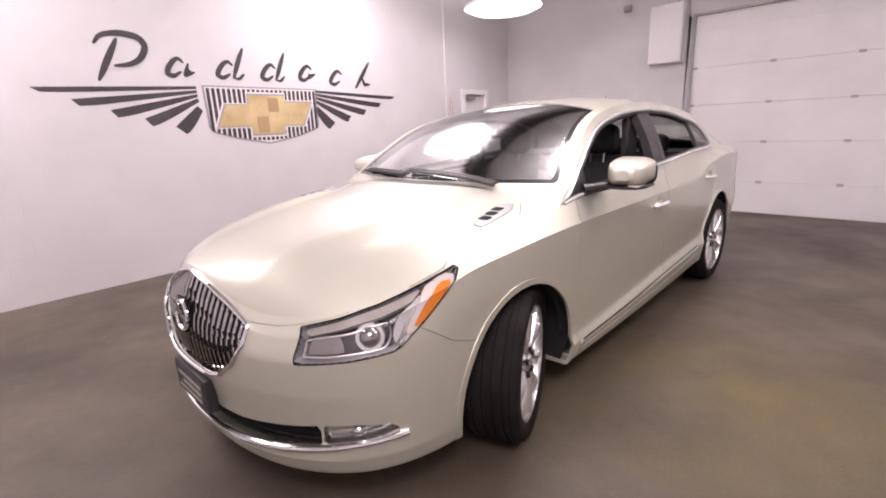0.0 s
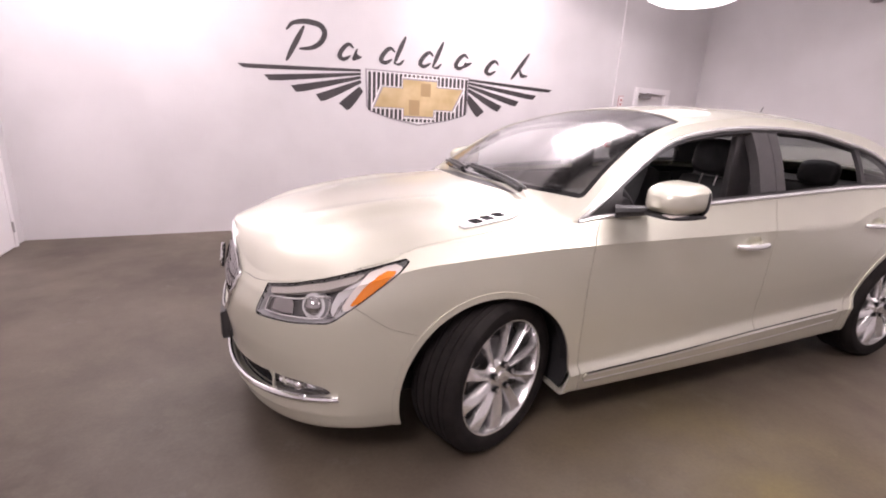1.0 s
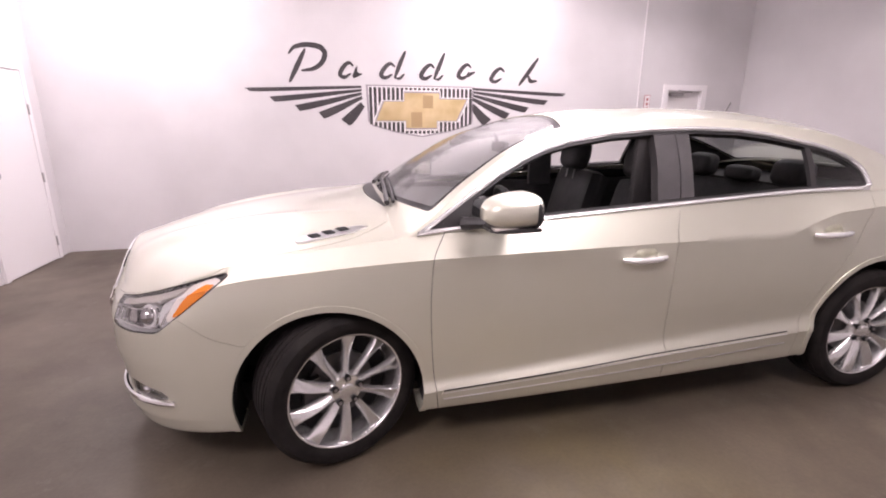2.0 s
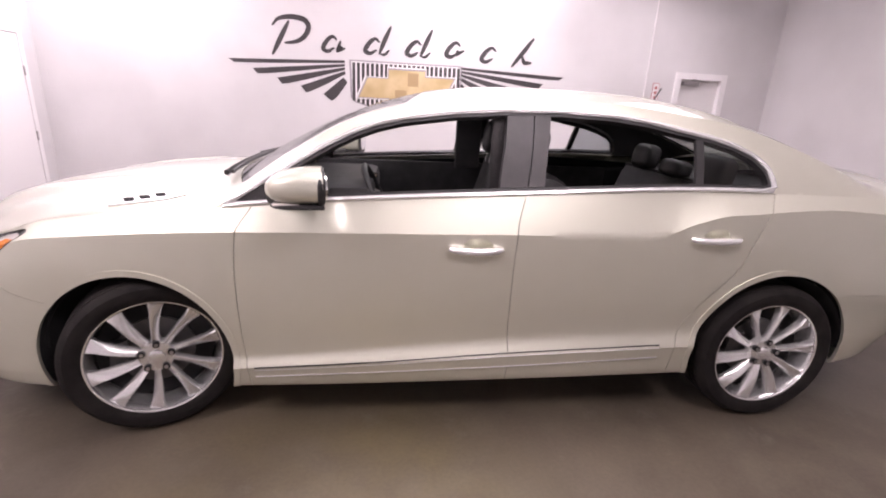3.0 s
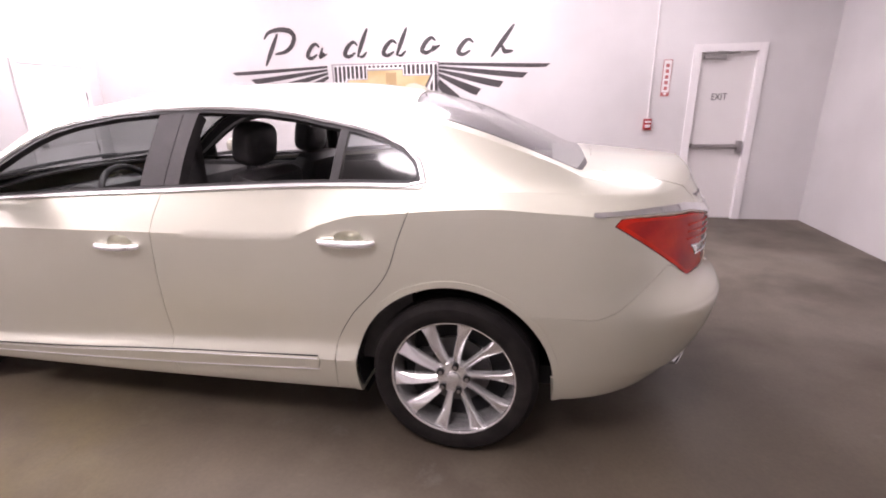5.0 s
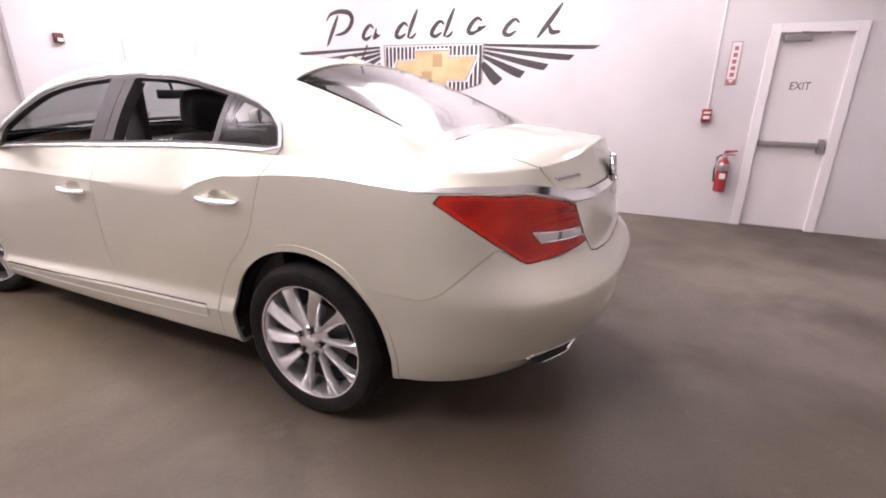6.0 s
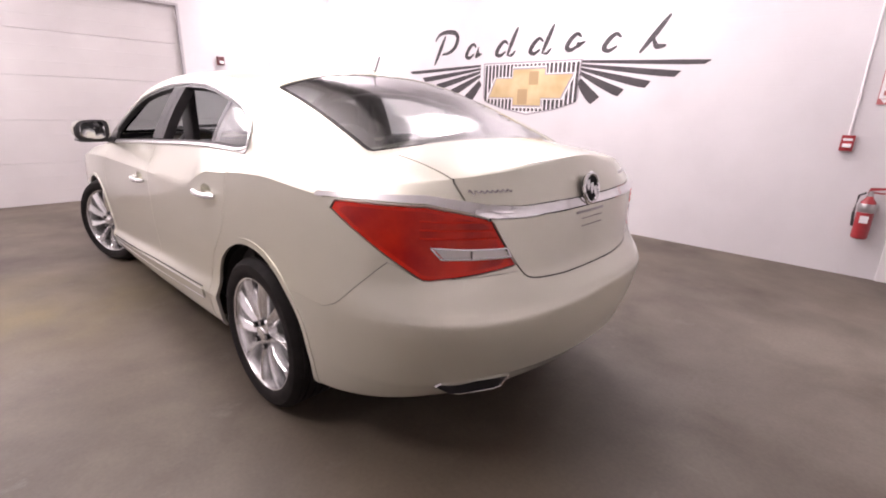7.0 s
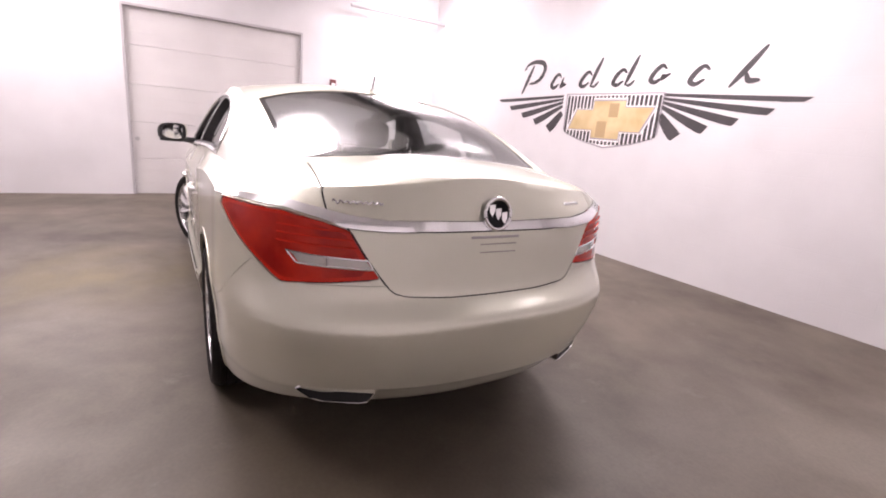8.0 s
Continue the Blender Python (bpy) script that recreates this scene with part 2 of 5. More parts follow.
def tube(points, r, n=10, closed=False):
    """A round bar along a line of points."""
    bm = bmesh.new()
    pts = [Vector(p) for p in points]
    rings = []
    for i, p in enumerate(pts):
        a = pts[i - 1] if i else (pts[-1] if closed else p)
        b = pts[(i + 1) % len(pts)] if (closed or i < len(pts) - 1) else p
        d = (b - a).normalized()
        q = d.to_track_quat("Z", "Y").to_matrix() if abs(d.z) < 0.95 else d.to_track_quat("Z", "X").to_matrix()
        rr = r[i] if isinstance(r, (list, tuple)) else r
        rings.append([bm.verts.new(p + q @ Vector((math.cos(t) * rr, math.sin(t) * rr, 0))) for t in (2 * math.pi * k / n for k in range(n))])
    last = len(rings) if closed else len(rings) - 1
    for i in range(last):
        a, b = rings[i], rings[(i + 1) % len(rings)]
        for k in range(n):
            bm.faces.new((a[k], a[(k + 1) % n], b[(k + 1) % n], b[k]))
    if not closed:
        bm.faces.new(rings[0][::-1])
        bm.faces.new(rings[-1])
    bmesh.ops.recalc_face_normals(bm, faces=bm.faces)
    return bm


def lathe(profile, n=48, axis_y=True):
    """Revolve [(radius, offset), ...] about the y axis."""
    bm = bmesh.new()
    rings = [[bm.verts.new((r * math.cos(2 * math.pi * k / n), o, r * math.sin(2 * math.pi * k / n))) for k in range(n)] for r, o in profile]
    for a, b in zip(rings, rings[1:]):
        for k in range(n):
            bm.faces.new((a[k], a[(k + 1) % n], b[(k + 1) % n], b[k]))
    bmesh.ops.recalc_face_normals(bm, faces=bm.faces)
    return bm


# ---- the room ----
def slab(name, poly, z0, z1, material, label, cat):
    bm = prism(poly, z1 - z0, lambda a, b, d: Vector((a, b, z0 + d)))
    return tagged(mesh_object(name, bm, material), label, cat, kind="structure")


YL, YR = wall_y(X_LEFT), wall_y(X_RIGHT)
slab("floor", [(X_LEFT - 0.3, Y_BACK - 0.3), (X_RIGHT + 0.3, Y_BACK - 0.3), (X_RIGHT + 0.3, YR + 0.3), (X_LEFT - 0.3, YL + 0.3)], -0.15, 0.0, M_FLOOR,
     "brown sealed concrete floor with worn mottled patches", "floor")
slab("ceiling", [(X_LEFT - 0.3, Y_BACK - 0.3), (X_RIGHT + 0.3, Y_BACK - 0.3), (X_RIGHT + 0.3, YR + 0.3), (X_LEFT - 0.3, YL + 0.3)], Z_CEIL, Z_CEIL + 0.15, M_CEIL,
     "plain white painted ceiling", "ceiling")

# unseen beam, added so that windscreen and rear window mirror a dark band
M_BEAM = vary(mat("dark_beam_paint", (0.06, 0.055, 0.055), 0.6), (0.05, 0.046, 0.046), (0.075, 0.068, 0.068), 2.0, 0.2, 40)
beam = bmesh.new()
for z0, z1, w in ((3.66, 3.69, 0.17), (3.69, 4.06, 0.03), (4.06, Z_CEIL, 0.17)):
    box(beam, X_LEFT, X_RIGHT, 1.70 - w, 1.70 + w, z0, z1)
tagged(mesh_object("ceiling_beam", beam, M_BEAM), "unseen dark beam under the ceiling, put where the windows mirror a dark band", "beam", kind="structure")

DOOR_X0, DOOR_X1, DOOR_H = 4.83, 5.49, 1.95
GD1_Y0, GD1_Y1, GD1_H = -1.55, 0.90, 2.63      # overhead door beyond the car's nose
GD2_Y0, GD2_Y1, GD2_H = -2.75, 0.45, 2.79      # overhead door beyond the car's tail


def wall_run(name, p0, p1, thick, openings, material, label):
    """A wall from p0 to p1 (inner face), going outwards to the left of that way, with openings (start, end, height) along it."""
    p0, p1 = Vector((*p0, 0)), Vector((*p1, 0))
    along = (p1 - p0).normalized()
    out = Vector((-along.y, along.x, 0))
    length = (p1 - p0).length
    bm = bmesh.new()

    def block(a, b, z0, z1):
        vs = [bm.verts.new(p0 + along * s + out * o + Vector((0, 0, z))) for z in (z0, z1) for s, o in ((a, 0), (b, 0), (b, thick), (a, thick))]
        for f in ((0, 1, 5, 4), (1, 2, 6, 5), (2, 3, 7, 6), (3, 0, 4, 7), (4, 5, 6, 7), (3, 2, 1, 0)):
            bm.faces.new([vs[i] for i in f])

    s = 0.0
    for a, b, h in sorted(openings):
        block(s, a, 0, Z_CEIL)
        block(a, b, h, Z_CEIL)
        s = b
    block(s, length, 0, Z_CEIL)
    return tagged(mesh_object(name, bm, material), label, "wall", kind="structure")


k = math.sqrt(1 + WALL_SLOPE**2)
wall_run("wall_north", (X_RIGHT, YR), (X_LEFT, YL), -0.25, [((X_RIGHT - DOOR_X1) * k, (X_RIGHT - DOOR_X0) * k, DOOR_H)], M_WALL, "white painted block wall with a large painted emblem")
wall_run("wall_west", (X_LEFT, YL), (X_LEFT, Y_BACK), -0.25, [(YL - GD1_Y1, YL - GD1_Y0, GD1_H)], M_WALL, "white painted end wall with an overhead door")
wall_run("wall_east", (X_RIGHT, Y_BACK), (X_RIGHT, YR), -0.25, [(GD2_Y0 - Y_BACK, GD2_Y1 - Y_BACK, GD2_H)], M_WALL2, "pale painted end wall with an overhead door")
wall_run("wall_south", (X_LEFT, Y_BACK), (X_RIGHT, Y_BACK), -0.25, [], M_WALL, "plain white painted wall")


# ---- the car ----
def spline(keys):
    """A smooth curve through (u, value) keys, without overshoot."""
    xs, ys = [float(a) for a, _ in keys], [float(b) for _, b in keys]
    n = len(xs)
    d = [(ys[i + 1] - ys[i]) / (xs[i + 1] - xs[i]) for i in range(n - 1)]
    m = [d[0]] + [0.0 if d[i - 1] * d[i] <= 0 else 2 * d[i - 1] * d[i] / (d[i - 1] + d[i]) for i in range(1, n - 1)] + [d[-1]]

    def at(x):
        x = min(max(x, xs[0]), xs[-1])
        i = max(j for j in range(n - 1) if xs[j] <= x or j == 0)
        h = xs[i + 1] - xs[i]
        t = (x - xs[i]) / h
        return ys[i] * (1 + 2 * t) * (1 - t) ** 2 + h * m[i] * t * (1 - t) ** 2 + ys[i + 1] * t * t * (3 - 2 * t) + h * m[i + 1] * t * t * (t - 1)
    return at


X0, X1 = -0.30, 3.20              # where the flanks pass into nose and tail
STATIONS = (0.0, 0.35, 0.6, 0.8, 1.0, 1.2, 1.53, 1.8, 2.0, 2.35, 2.65, 3.0)
# level: nose x, tail x, nose width, mid width, rear width, then heights at the keys above
LEVELS = [
    (-0.80, 3.62, 0.72, 0.72, 0.72, (0.19, 0.19, 0.19, 0.20, 0.20, 0.20, 0.23, 0.25, 0.28, 0.30, 0.31, 0.31)),
    (-1.00, 3.835, 0.86, 0.90, 0.86, (0.18, 0.18, 0.185, 0.195, 0.20, 0.205, 0.228, 0.248, 0.275, 0.30, 0.32, 0.33)),
    (-1.045, 3.938, 0.885, 0.940, 0.89, (0.25, 0.255, 0.26, 0.265, 0.28, 0.31, 0.37, 0.405, 0.42, 0.40, 0.42, 0.43)),
    (-1.035, 3.965, 0.895, 0.908, 0.895, (0.36, 0.36, 0.36, 0.355, 0.355, 0.37, 0.45, 0.50, 0.53, 0.52, 0.53, 0.54)),
    (-1.055, 3.978, 0.905, 0.920, 0.905, (0.51, 0.51, 0.51, 0.52, 0.54, 0.56, 0.60, 0.63, 0.65, 0.65, 0.65, 0.66)),
    (-1.054, 3.966, 0.905, 0.9215, 0.904, (0.545, 0.54, 0.541, 0.557, 0.582, 0.602, 0.637, 0.665, 0.687, 0.687, 0.685, 0.689)),
    (-1.05, 3.895, 0.905, 0.925, 0.90, (0.65, 0.63, 0.635, 0.67, 0.71, 0.73, 0.75, 0.77, 0.80, 0.80, 0.79, 0.775)),
    (-1.02, 3.88, 0.892, 0.926, 0.892, (0.79, 0.715, 0.73, 0.80, 0.87, 0.912, 0.928, 0.96, 1.038, 1.035, 1.00, 0.97)),
    (-0.985, 3.80, 0.83, 0.862, 0.815, (0.885, 0.768, 0.785, 0.845, 0.928, 1.003, 1.078, 1.118, 1.11, 1.10, 1.12, 1.165)),
]
CREASES = (2, 7)                 # levels at which the sheet metal is folded
CENTRE = spline([(-0.985, 0.885), (-0.7, 0.965), (-0.3, 1.03), (0.1, 1.07), (0.25, 1.085), (0.5, 1.225), (0.75, 1.352), (1.0, 1.45), (1.2, 1.498), (1.5, 1.532),
                 (1.9, 1.540), (2.2, 1.533), (2.5, 1.500), (2.8, 1.428), (3.1, 1.308), (3.34, 1.205), (3.5, 1.19), (3.8, 1.165)])
CANT_Z = spline([(0.2, 0.985), (0.30, 1.003), (0.36, 1.033), (0.6, 1.205), (0.85, 1.352), (1.065, 1.418), (1.285, 1.452), (1.5, 1.470), (1.75, 1.476), (2.0, 1.466), (2.26, 1.442),
                 (2.55, 1.402), (2.75, 1.352), (3.0, 1.272), (3.2, 1.198), (3.34, 1.146), (3.5, 1.12)])
CANT_Y = spline([(0.2, 0.83), (0.36, 0.842), (0.6, 0.775), (0.85, 0.712), (1.065, 0.683), (1.285, 0.668), (1.5, 0.66), (1.75, 0.657), (2.0, 0.66), (2.26, 0.67),
                 (2.55, 0.685), (2.75, 0.69), (3.0, 0.69), (3.34, 0.69), (3.5, 0.70)])


def level_table(pick):
    return [pick(r) for r in LEVELS]


NL = len(LEVELS)


def folded(values):
    """A curve over the levels that is smooth between the creases and breaks at them."""
    stops = [0, *CREASES, len(values) - 1]
    pieces = [(a, b, spline([(i, values[i]) for i in range(a, b + 1)])) for a, b in zip(stops, stops[1:])]
    return lambda v: next(f(v) for a, b, f in pieces if v <= b or b == len(values) - 1)


F_NOSE = folded(level_table(lambda r: r[0]))
F_TAIL = folded(level_table(lambda r: r[1]))
F_W = [folded(level_table(lambda r, j=j: r[j])) for j in (2, 3, 4)]
F_Z = [folded(level_table(lambda r, j=j: r[5][j])) for j in range(len(STATIONS))]


# the shoulder crease kicks up over the rear door handle
KICK = spline([(1.50, 0.0), (1.62, -0.008), (1.686, -0.017), (1.72, -0.004), (1.751, 0.035), (1.80, 0.068), (1.857, 0.064), (1.93, 0.042), (2.0, 0.012), (2.15, 0.0)])


def side_row(v, us):
    """Points of the body's flank at level v, from the middle of the nose round to the middle of the tail."""
    wn, wm, wr = (f(v) for f in F_W)
    width = spline([(-0.3, wn), (0.45, (wn + 3 * wm) / 4), (1.4, wm), (2.5, (wm * 2 + wr) / 3), (3.2, wr)])
    zf = spline([(kk, f(v)) for kk, f in zip(STATIONS, F_Z)])
    xn, xt = F_NOSE(v), F_TAIL(v)
    row = []
    for u in us:
        if u < 1:
            a = u * math.pi / 2
            x, y = X0 - (X0 - xn) * math.cos(a) ** (2 / 2.6), wn * math.sin(a) ** (2 / 2.25)
        elif u <= 2:
            x = X0 + (u - 1) * (X1 - X0)
            y = width(x)
        else:
            a = (3 - u) * math.pi / 2
            low = min(1.0, max(0.0, (3.6 - v) / 2.2))
            x, y = X1 + (xt - X1) * math.cos(a) ** (2 / (2.9 - 0.75 * low)), wr * math.sin(a) ** (2 / (2.5 - 0.45 * low))
        row.append((x, y, zf(u) + KICK(u) * max(0.0, 1 - abs(v - 7)), u))
    return row


class Skin:
    """A sheet of polygons on one half of the car that can be cut along lines; a point is x, y, z and a free number."""

    def __init__(self, verts, faces):
        self.v = list(verts)
        self.f = faces

    def cut(self, func, faces=None):
        """Cut the faces where func(array of points) is zero; returns the faces on the positive side and those on the negative one."""
        faces = self.f if faces is None else faces
        val = func(np.array(self.v))
        val = np.where(np.abs(val) < 1e-6, 1e-6, val)
        made, pos, neg = {}, [], []
        for f in faces:
            s = [val[i] > 0 for i in f]
            if all(s):
                pos.append(f)
            elif not any(s):
                neg.append(f)
            else:
                a, b = [], []
                n = len(f)
                for i in range(n):
                    p, q = f[i], f[(i + 1) % n]
                    (a if s[i] else b).append(p)
                    if s[i] != s[(i + 1) % n]:
                        key = (min(p, q), max(p, q))
                        if key not in made:
                            t = val[key[0]] / (val[key[0]] - val[key[1]])
                            made[key] = len(self.v)
                            self.v.append(tuple(self.v[key[0]][c] + t * (self.v[key[1]][c] - self.v[key[0]][c]) for c in range(4)))
                        a.append(made[key])
                        b.append(made[key])
                if len(a) > 2:
                    pos.append(a)
                if len(b) > 2:
                    neg.append(b)
        return pos, neg

    def mesh(self, faces, sides=(-1, 1), gap=0.0016, flange=0.012, offset=0.0, more=(), seam=None):
        """A bmesh of some faces, on the camera's side of the car (-1), the far side (1) or both, with a turned-in edge."""
        bm = bmesh.new()
        for sd, skin, some in [(sd, sk, so) for sd in sides for sk, so in ((self, faces), *more)]:
            use, made = {}, []
            for f in some:
                loop = []
                for i in f:
                    if i not in use:
                        x, y, z, _ = skin.v[i]
                        use[i] = bm.verts.new((x, sd * y, z))
                    if use[i] not in loop:
                        loop.append(use[i])
                if len(loop) > 2:
                    try:
                        made.append(bm.faces.new(loop if sd < 0 else loop[::-1]))
                    except ValueError:
                        pass
            c = Vector((1.4, 0, 0.7))
            for f in made:
                f.normal_update()
            if sum((f.calc_center_median() - c).dot(f.normal) * f.calc_area() for f in made) < 0:
                bmesh.ops.reverse_faces(bm, faces=made)
        bmesh.ops.remove_doubles(bm, verts=bm.verts, dist=0.0006)
        bmesh.ops.dissolve_degenerate(bm, edges=bm.edges, dist=0.0002)
        bm.normal_update()
        if offset:
            for v, d in [(v, v.normal * offset) for v in bm.verts]:
                v.co += d
        edges = [e for e in bm.edges if e.is_boundary and not (seam and seam(e.verts[0].co) and seam(e.verts[1].co))]
        if gap:
            move = {}
            for e in edges:
                mid = (e.verts[0].co + e.verts[1].co) / 2
                t = (e.verts[1].co - e.verts[0].co).normalized()
                d = e.link_faces[0].calc_center_median() - mid
                d = d - t * d.dot(t)
                d = d.normalized() if d.length > 1e-9 else d
                for v in e.verts:
                    move.setdefault(v, Vector())
                    move[v] += d
            for v, d in move.items():
                if d.length > 1e-6:
                    v.co += d.normalized() * gap
        if flange:
            normals = {v: v.normal.copy() for e in edges for v in e.verts}
            deep = {v: bm.verts.new(v.co - n * flange) for v, n in normals.items()}
            for e in edges:
                a, b = e.verts
                l = e.link_loops[0]
                if l.vert != a:
                    a, b = b, a
                try:
                    bm.faces.new((b, a, deep[a], deep[b]))
                except ValueError:
                    pass
        return bm


def grid_skin(rows):
    n = len(rows[0])
    verts = [p for r in rows for p in r]
    faces = [[i * n + j, i * n + j + 1, (i + 1) * n + j + 1, (i + 1) * n + j] for i in range(len(rows) - 1) for j in range(n - 1)]
    return Skin(verts, faces)


def inside(poly, axes=(0, 2)):
    """A field that is positive inside an outline and grows with the distance from it."""
    p = np.array(poly, float)
    q = np.roll(p, -1, 0)

    def at(v):
        c = v[:, axes]
        best = np.full(len(c), 1e9)
        odd = np.zeros(len(c), bool)
        for a, b in zip(p, q):
            d = b - a
            t = np.clip(((c - a) @ d) / (d @ d), 0, 1)
            best = np.minimum(best, np.hypot(*(c - a - t[:, None] * d).T))
            hit = (a[1] > c[:, 1]) != (b[1] > c[:, 1])
            with np.errstate(divide="ignore", invalid="ignore"):
                odd ^= hit & (c[:, 0] < (b[0] - a[0]) * (c[:, 1] - a[1]) / (b[1] - a[1] + 1e-15) + a[0])
        return np.where(odd, best, -best)
    return at


def shrink(field, by):
    return lambda v: field(v) - by


def curve_outline(keys, n=60, closed=False):
    """A smooth line through plan points, sampled by chord length."""
    s = [0.0]
    for (a, b), (c, d) in zip(keys, keys[1:]):
        s.append(s[-1] + math.hypot(c - a, d - b))
    fa, fb = spline(list(zip(s, [k[0] for k in keys]))), spline(list(zip(s, [k[1] for k in keys])))
    return [(fa(s[-1] * i / n), fb(s[-1] * i / n)) for i in range(n + 1)]


def beyond(line):
    """A field that is positive on the right of a line of (x, z), z rising along it."""
    f = spline([(z, x) for x, z in line])
    return lambda v: v[:, 0] - np.array([f(z) for z in v[:, 2]])


us = [i / 40 for i in range(40)] + [1 + i / 130 for i in range(130)] + [2 + i / 44 for i in range(45)]
vs = [i / 8 for i in range(8 * (NL - 1) + 1)]
flank = grid_skin([side_row(v, us) for v in vs])
edge = side_row(NL - 1, us)
EDGE_Y = spline(sorted({round(p[0], 4): p[1] for p in edge}.items()))
EDGE_Z = spline(sorted({round(p[0], 4): p[2] for p in edge}.items()))


def hood_ridge(x, y):
    """Soft ridges along the bonnet, from the grille's corners to the windscreen."""
    yr = 0.30 + 0.16 * (x + 1.0)
    fade = min(1.0, max(0.0, (x + 0.95) / 0.25)) * min(1.0, max(0.0, (0.12 - x) / 0.3))
    return fade * (0.015 * math.exp(-((abs(y) - yr) / 0.06) ** 2) - 0.008 * math.exp(-((abs(y) - yr - 0.13) / 0.07) ** 2))


def cap_rows(xs):
    rows = []
    for x in xs:
        ye, ze, zc = EDGE_Y(x), EDGE_Z(x), CENTRE(x) if x < 0.25 or x > 3.34 else (1.085 + 0.0 * x if x < 1 else 1.20)
        rows.append([(x, ye * r, hood_ridge(x, ye * r) + ze + (max(zc, ze) - ze) * (1 - r**2.6) if zc > ze else ze + (zc - ze) * (1 - r**2.0), 0.0) for r in [1 - (1 - j / 22) ** 1.4 for j in range(23)]])
    return rows


hood_skin = grid_skin(cap_rows([p[0] for p in edge if p[0] <= 0.42]))
deck_skin = grid_skin(cap_rows([p[0] for p in edge if p[0] >= 3.20]))


def cabin_rows(xs):
    rows = []
    for x in xs:
        yb, zb, yc, zc, zt = EDGE_Y(x), EDGE_Z(x), CANT_Y(x), CANT_Z(x), CENTRE(x)
        zc = max(zc, zb + 0.001)
        zt = max(zt, zc + 0.001)
        row = []
        for j in range(17):
            t = j / 16
            row.append((x, yb + (yc - yb) * t + 0.016 * math.sin(math.pi * t) * min(1, (zc - zb) / 0.2), zb + (zc - zb) * t, 0.0))
        for j in range(1, 31):
            r = 1 - j / 30
            row.append((x, yc * (1 - (1 - r) ** 1.25), zc + (zt - zc) * (1 - (1 - (1 - r) ** 1.25) ** 2.5), 0.0))
        rows.append(row)
    return rows


cabin = grid_skin(cabin_rows([0.21 + i * 0.02 for i in range(160)]))

car = thing("car", "champagne metallic four-door sedan with chrome trim and lowered side windows", "car")
REAR_X = 2.837

# lines on the body: side outlines in (x, z), nose and tail outlines in (wrap, z)
ARCH_F = lambda v: np.hypot(v[:, 0] - (-0.030), (v[:, 2] - 0.322) * 0.985) - 0.392
ARCH_R = lambda v: np.hypot(v[:, 0] - 2.834, (v[:, 2] - 0.345) * 0.985) - 0.404
DLO = [(0.352, 1.011), (0.6, 1.171), (0.73, 1.25), (0.85, 1.312), (0.95, 1.35), (1.065, 1.379), (1.285, 1.412), (1.5, 1.429), (1.75, 1.434), (2.0, 1.424), (2.15, 1.406), (2.30, 1.378),
       (2.44, 1.352), (2.55, 1.322), (2.64, 1.283), (2.705, 1.225), (2.728, 1.155)]
DLO_BELT = [(x, EDGE_Z(x) + 0.003) for x in np.linspace(2.72, 0.36, 30)]
FRONT_GAP = [(0.43, 0.2), (0.421, 0.282), (0.402, 0.491), (0.397, 0.69), (0.41, 0.903), (0.45, 0.98), (0.50, 1.05), (0.60, 1.17)]
B_GAP = [(1.55, 0.2), (1.55, 0.361), (1.541, 0.55), (1.541, 0.732), (1.55, 0.948), (1.588, 1.101), (1.62, 1.30), (1.63, 1.43)]
REAR_GAP = [(2.33, 0.2), (2.345, 0.45), (2.42, 0.60), (2.543, 0.74), (2.588, 0.807), (2.633, 0.934), (2.685, 1.057), (2.735, 1.15), (2.74, 1.2)]
HEADLAMP = [(0.425, 0.628), (0.448, 0.748), (0.58, 0.774), (0.70, 0.806), (0.85, 0.856), (0.955, 0.893), (0.962, 0.885), (0.90, 0.815), (0.82, 0.735), (0.737, 0.658), (0.60, 0.640)]
AMBER = [(0.785, 0.717), (0.828, 0.79), (0.862, 0.833), (0.908, 0.862), (0.925, 0.858), (0.893, 0.812), (0.842, 0.752)]
AMBER_EDGE = [(0.762, 0.712), (0.805, 0.795), (0.842, 0.845), (0.92, 0.880), (0.942, 0.872), (0.903, 0.808), (0.842, 0.735), (0.79, 0.705)]
GRILLE = [(-0.05, 0.876), (0.0, 0.872), (0.10, 0.834), (0.20, 0.781), (0.272, 0.735), (0.262, 0.67), (0.22, 0.59), (0.16, 0.53), (0.09, 0.505), (0.0, 0.50), (-0.05, 0.50)]
INTAKE = [(-0.05, 0.355), (0.2, 0.362), (0.36, 0.385), (0.485, 0.400), (0.485, 0.318), (0.33, 0.30), (0.2, 0.285), (-0.05, 0.275)]
FOG = [(0.49, 0.400), (0.60, 0.402), (0.70, 0.392), (0.745, 0.362), (0.66, 0.338), (0.49, 0.318)]
TAIL_LAMP = [(2.08, 1.036), (2.25, 1.041), (2.44, 1.036), (2.56, 1.012), (2.645, 0.985), (2.69, 0.90), (2.735, 0.822), (2.60, 0.808), (2.435, 0.796), (2.30, 0.885), (2.18, 0.965)]
REVERSE = [(2.455, 0.907), (2.56, 0.897), (2.70, 0.887), (2.715, 0.855), (2.58, 0.862), (2.49, 0.868)]
STRIP = [(2.06, 1.040), (2.25, 1.046), (2.44, 1.041), (2.56, 1.017), (2.645, 0.992), (2.75, 0.985), (3.05, 0.985), (3.05, 1.017), (2.75, 1.017), (2.64, 1.030), (2.56, 1.045), (2.44, 1.062), (2.25, 1.062), (2.06, 1.052)]
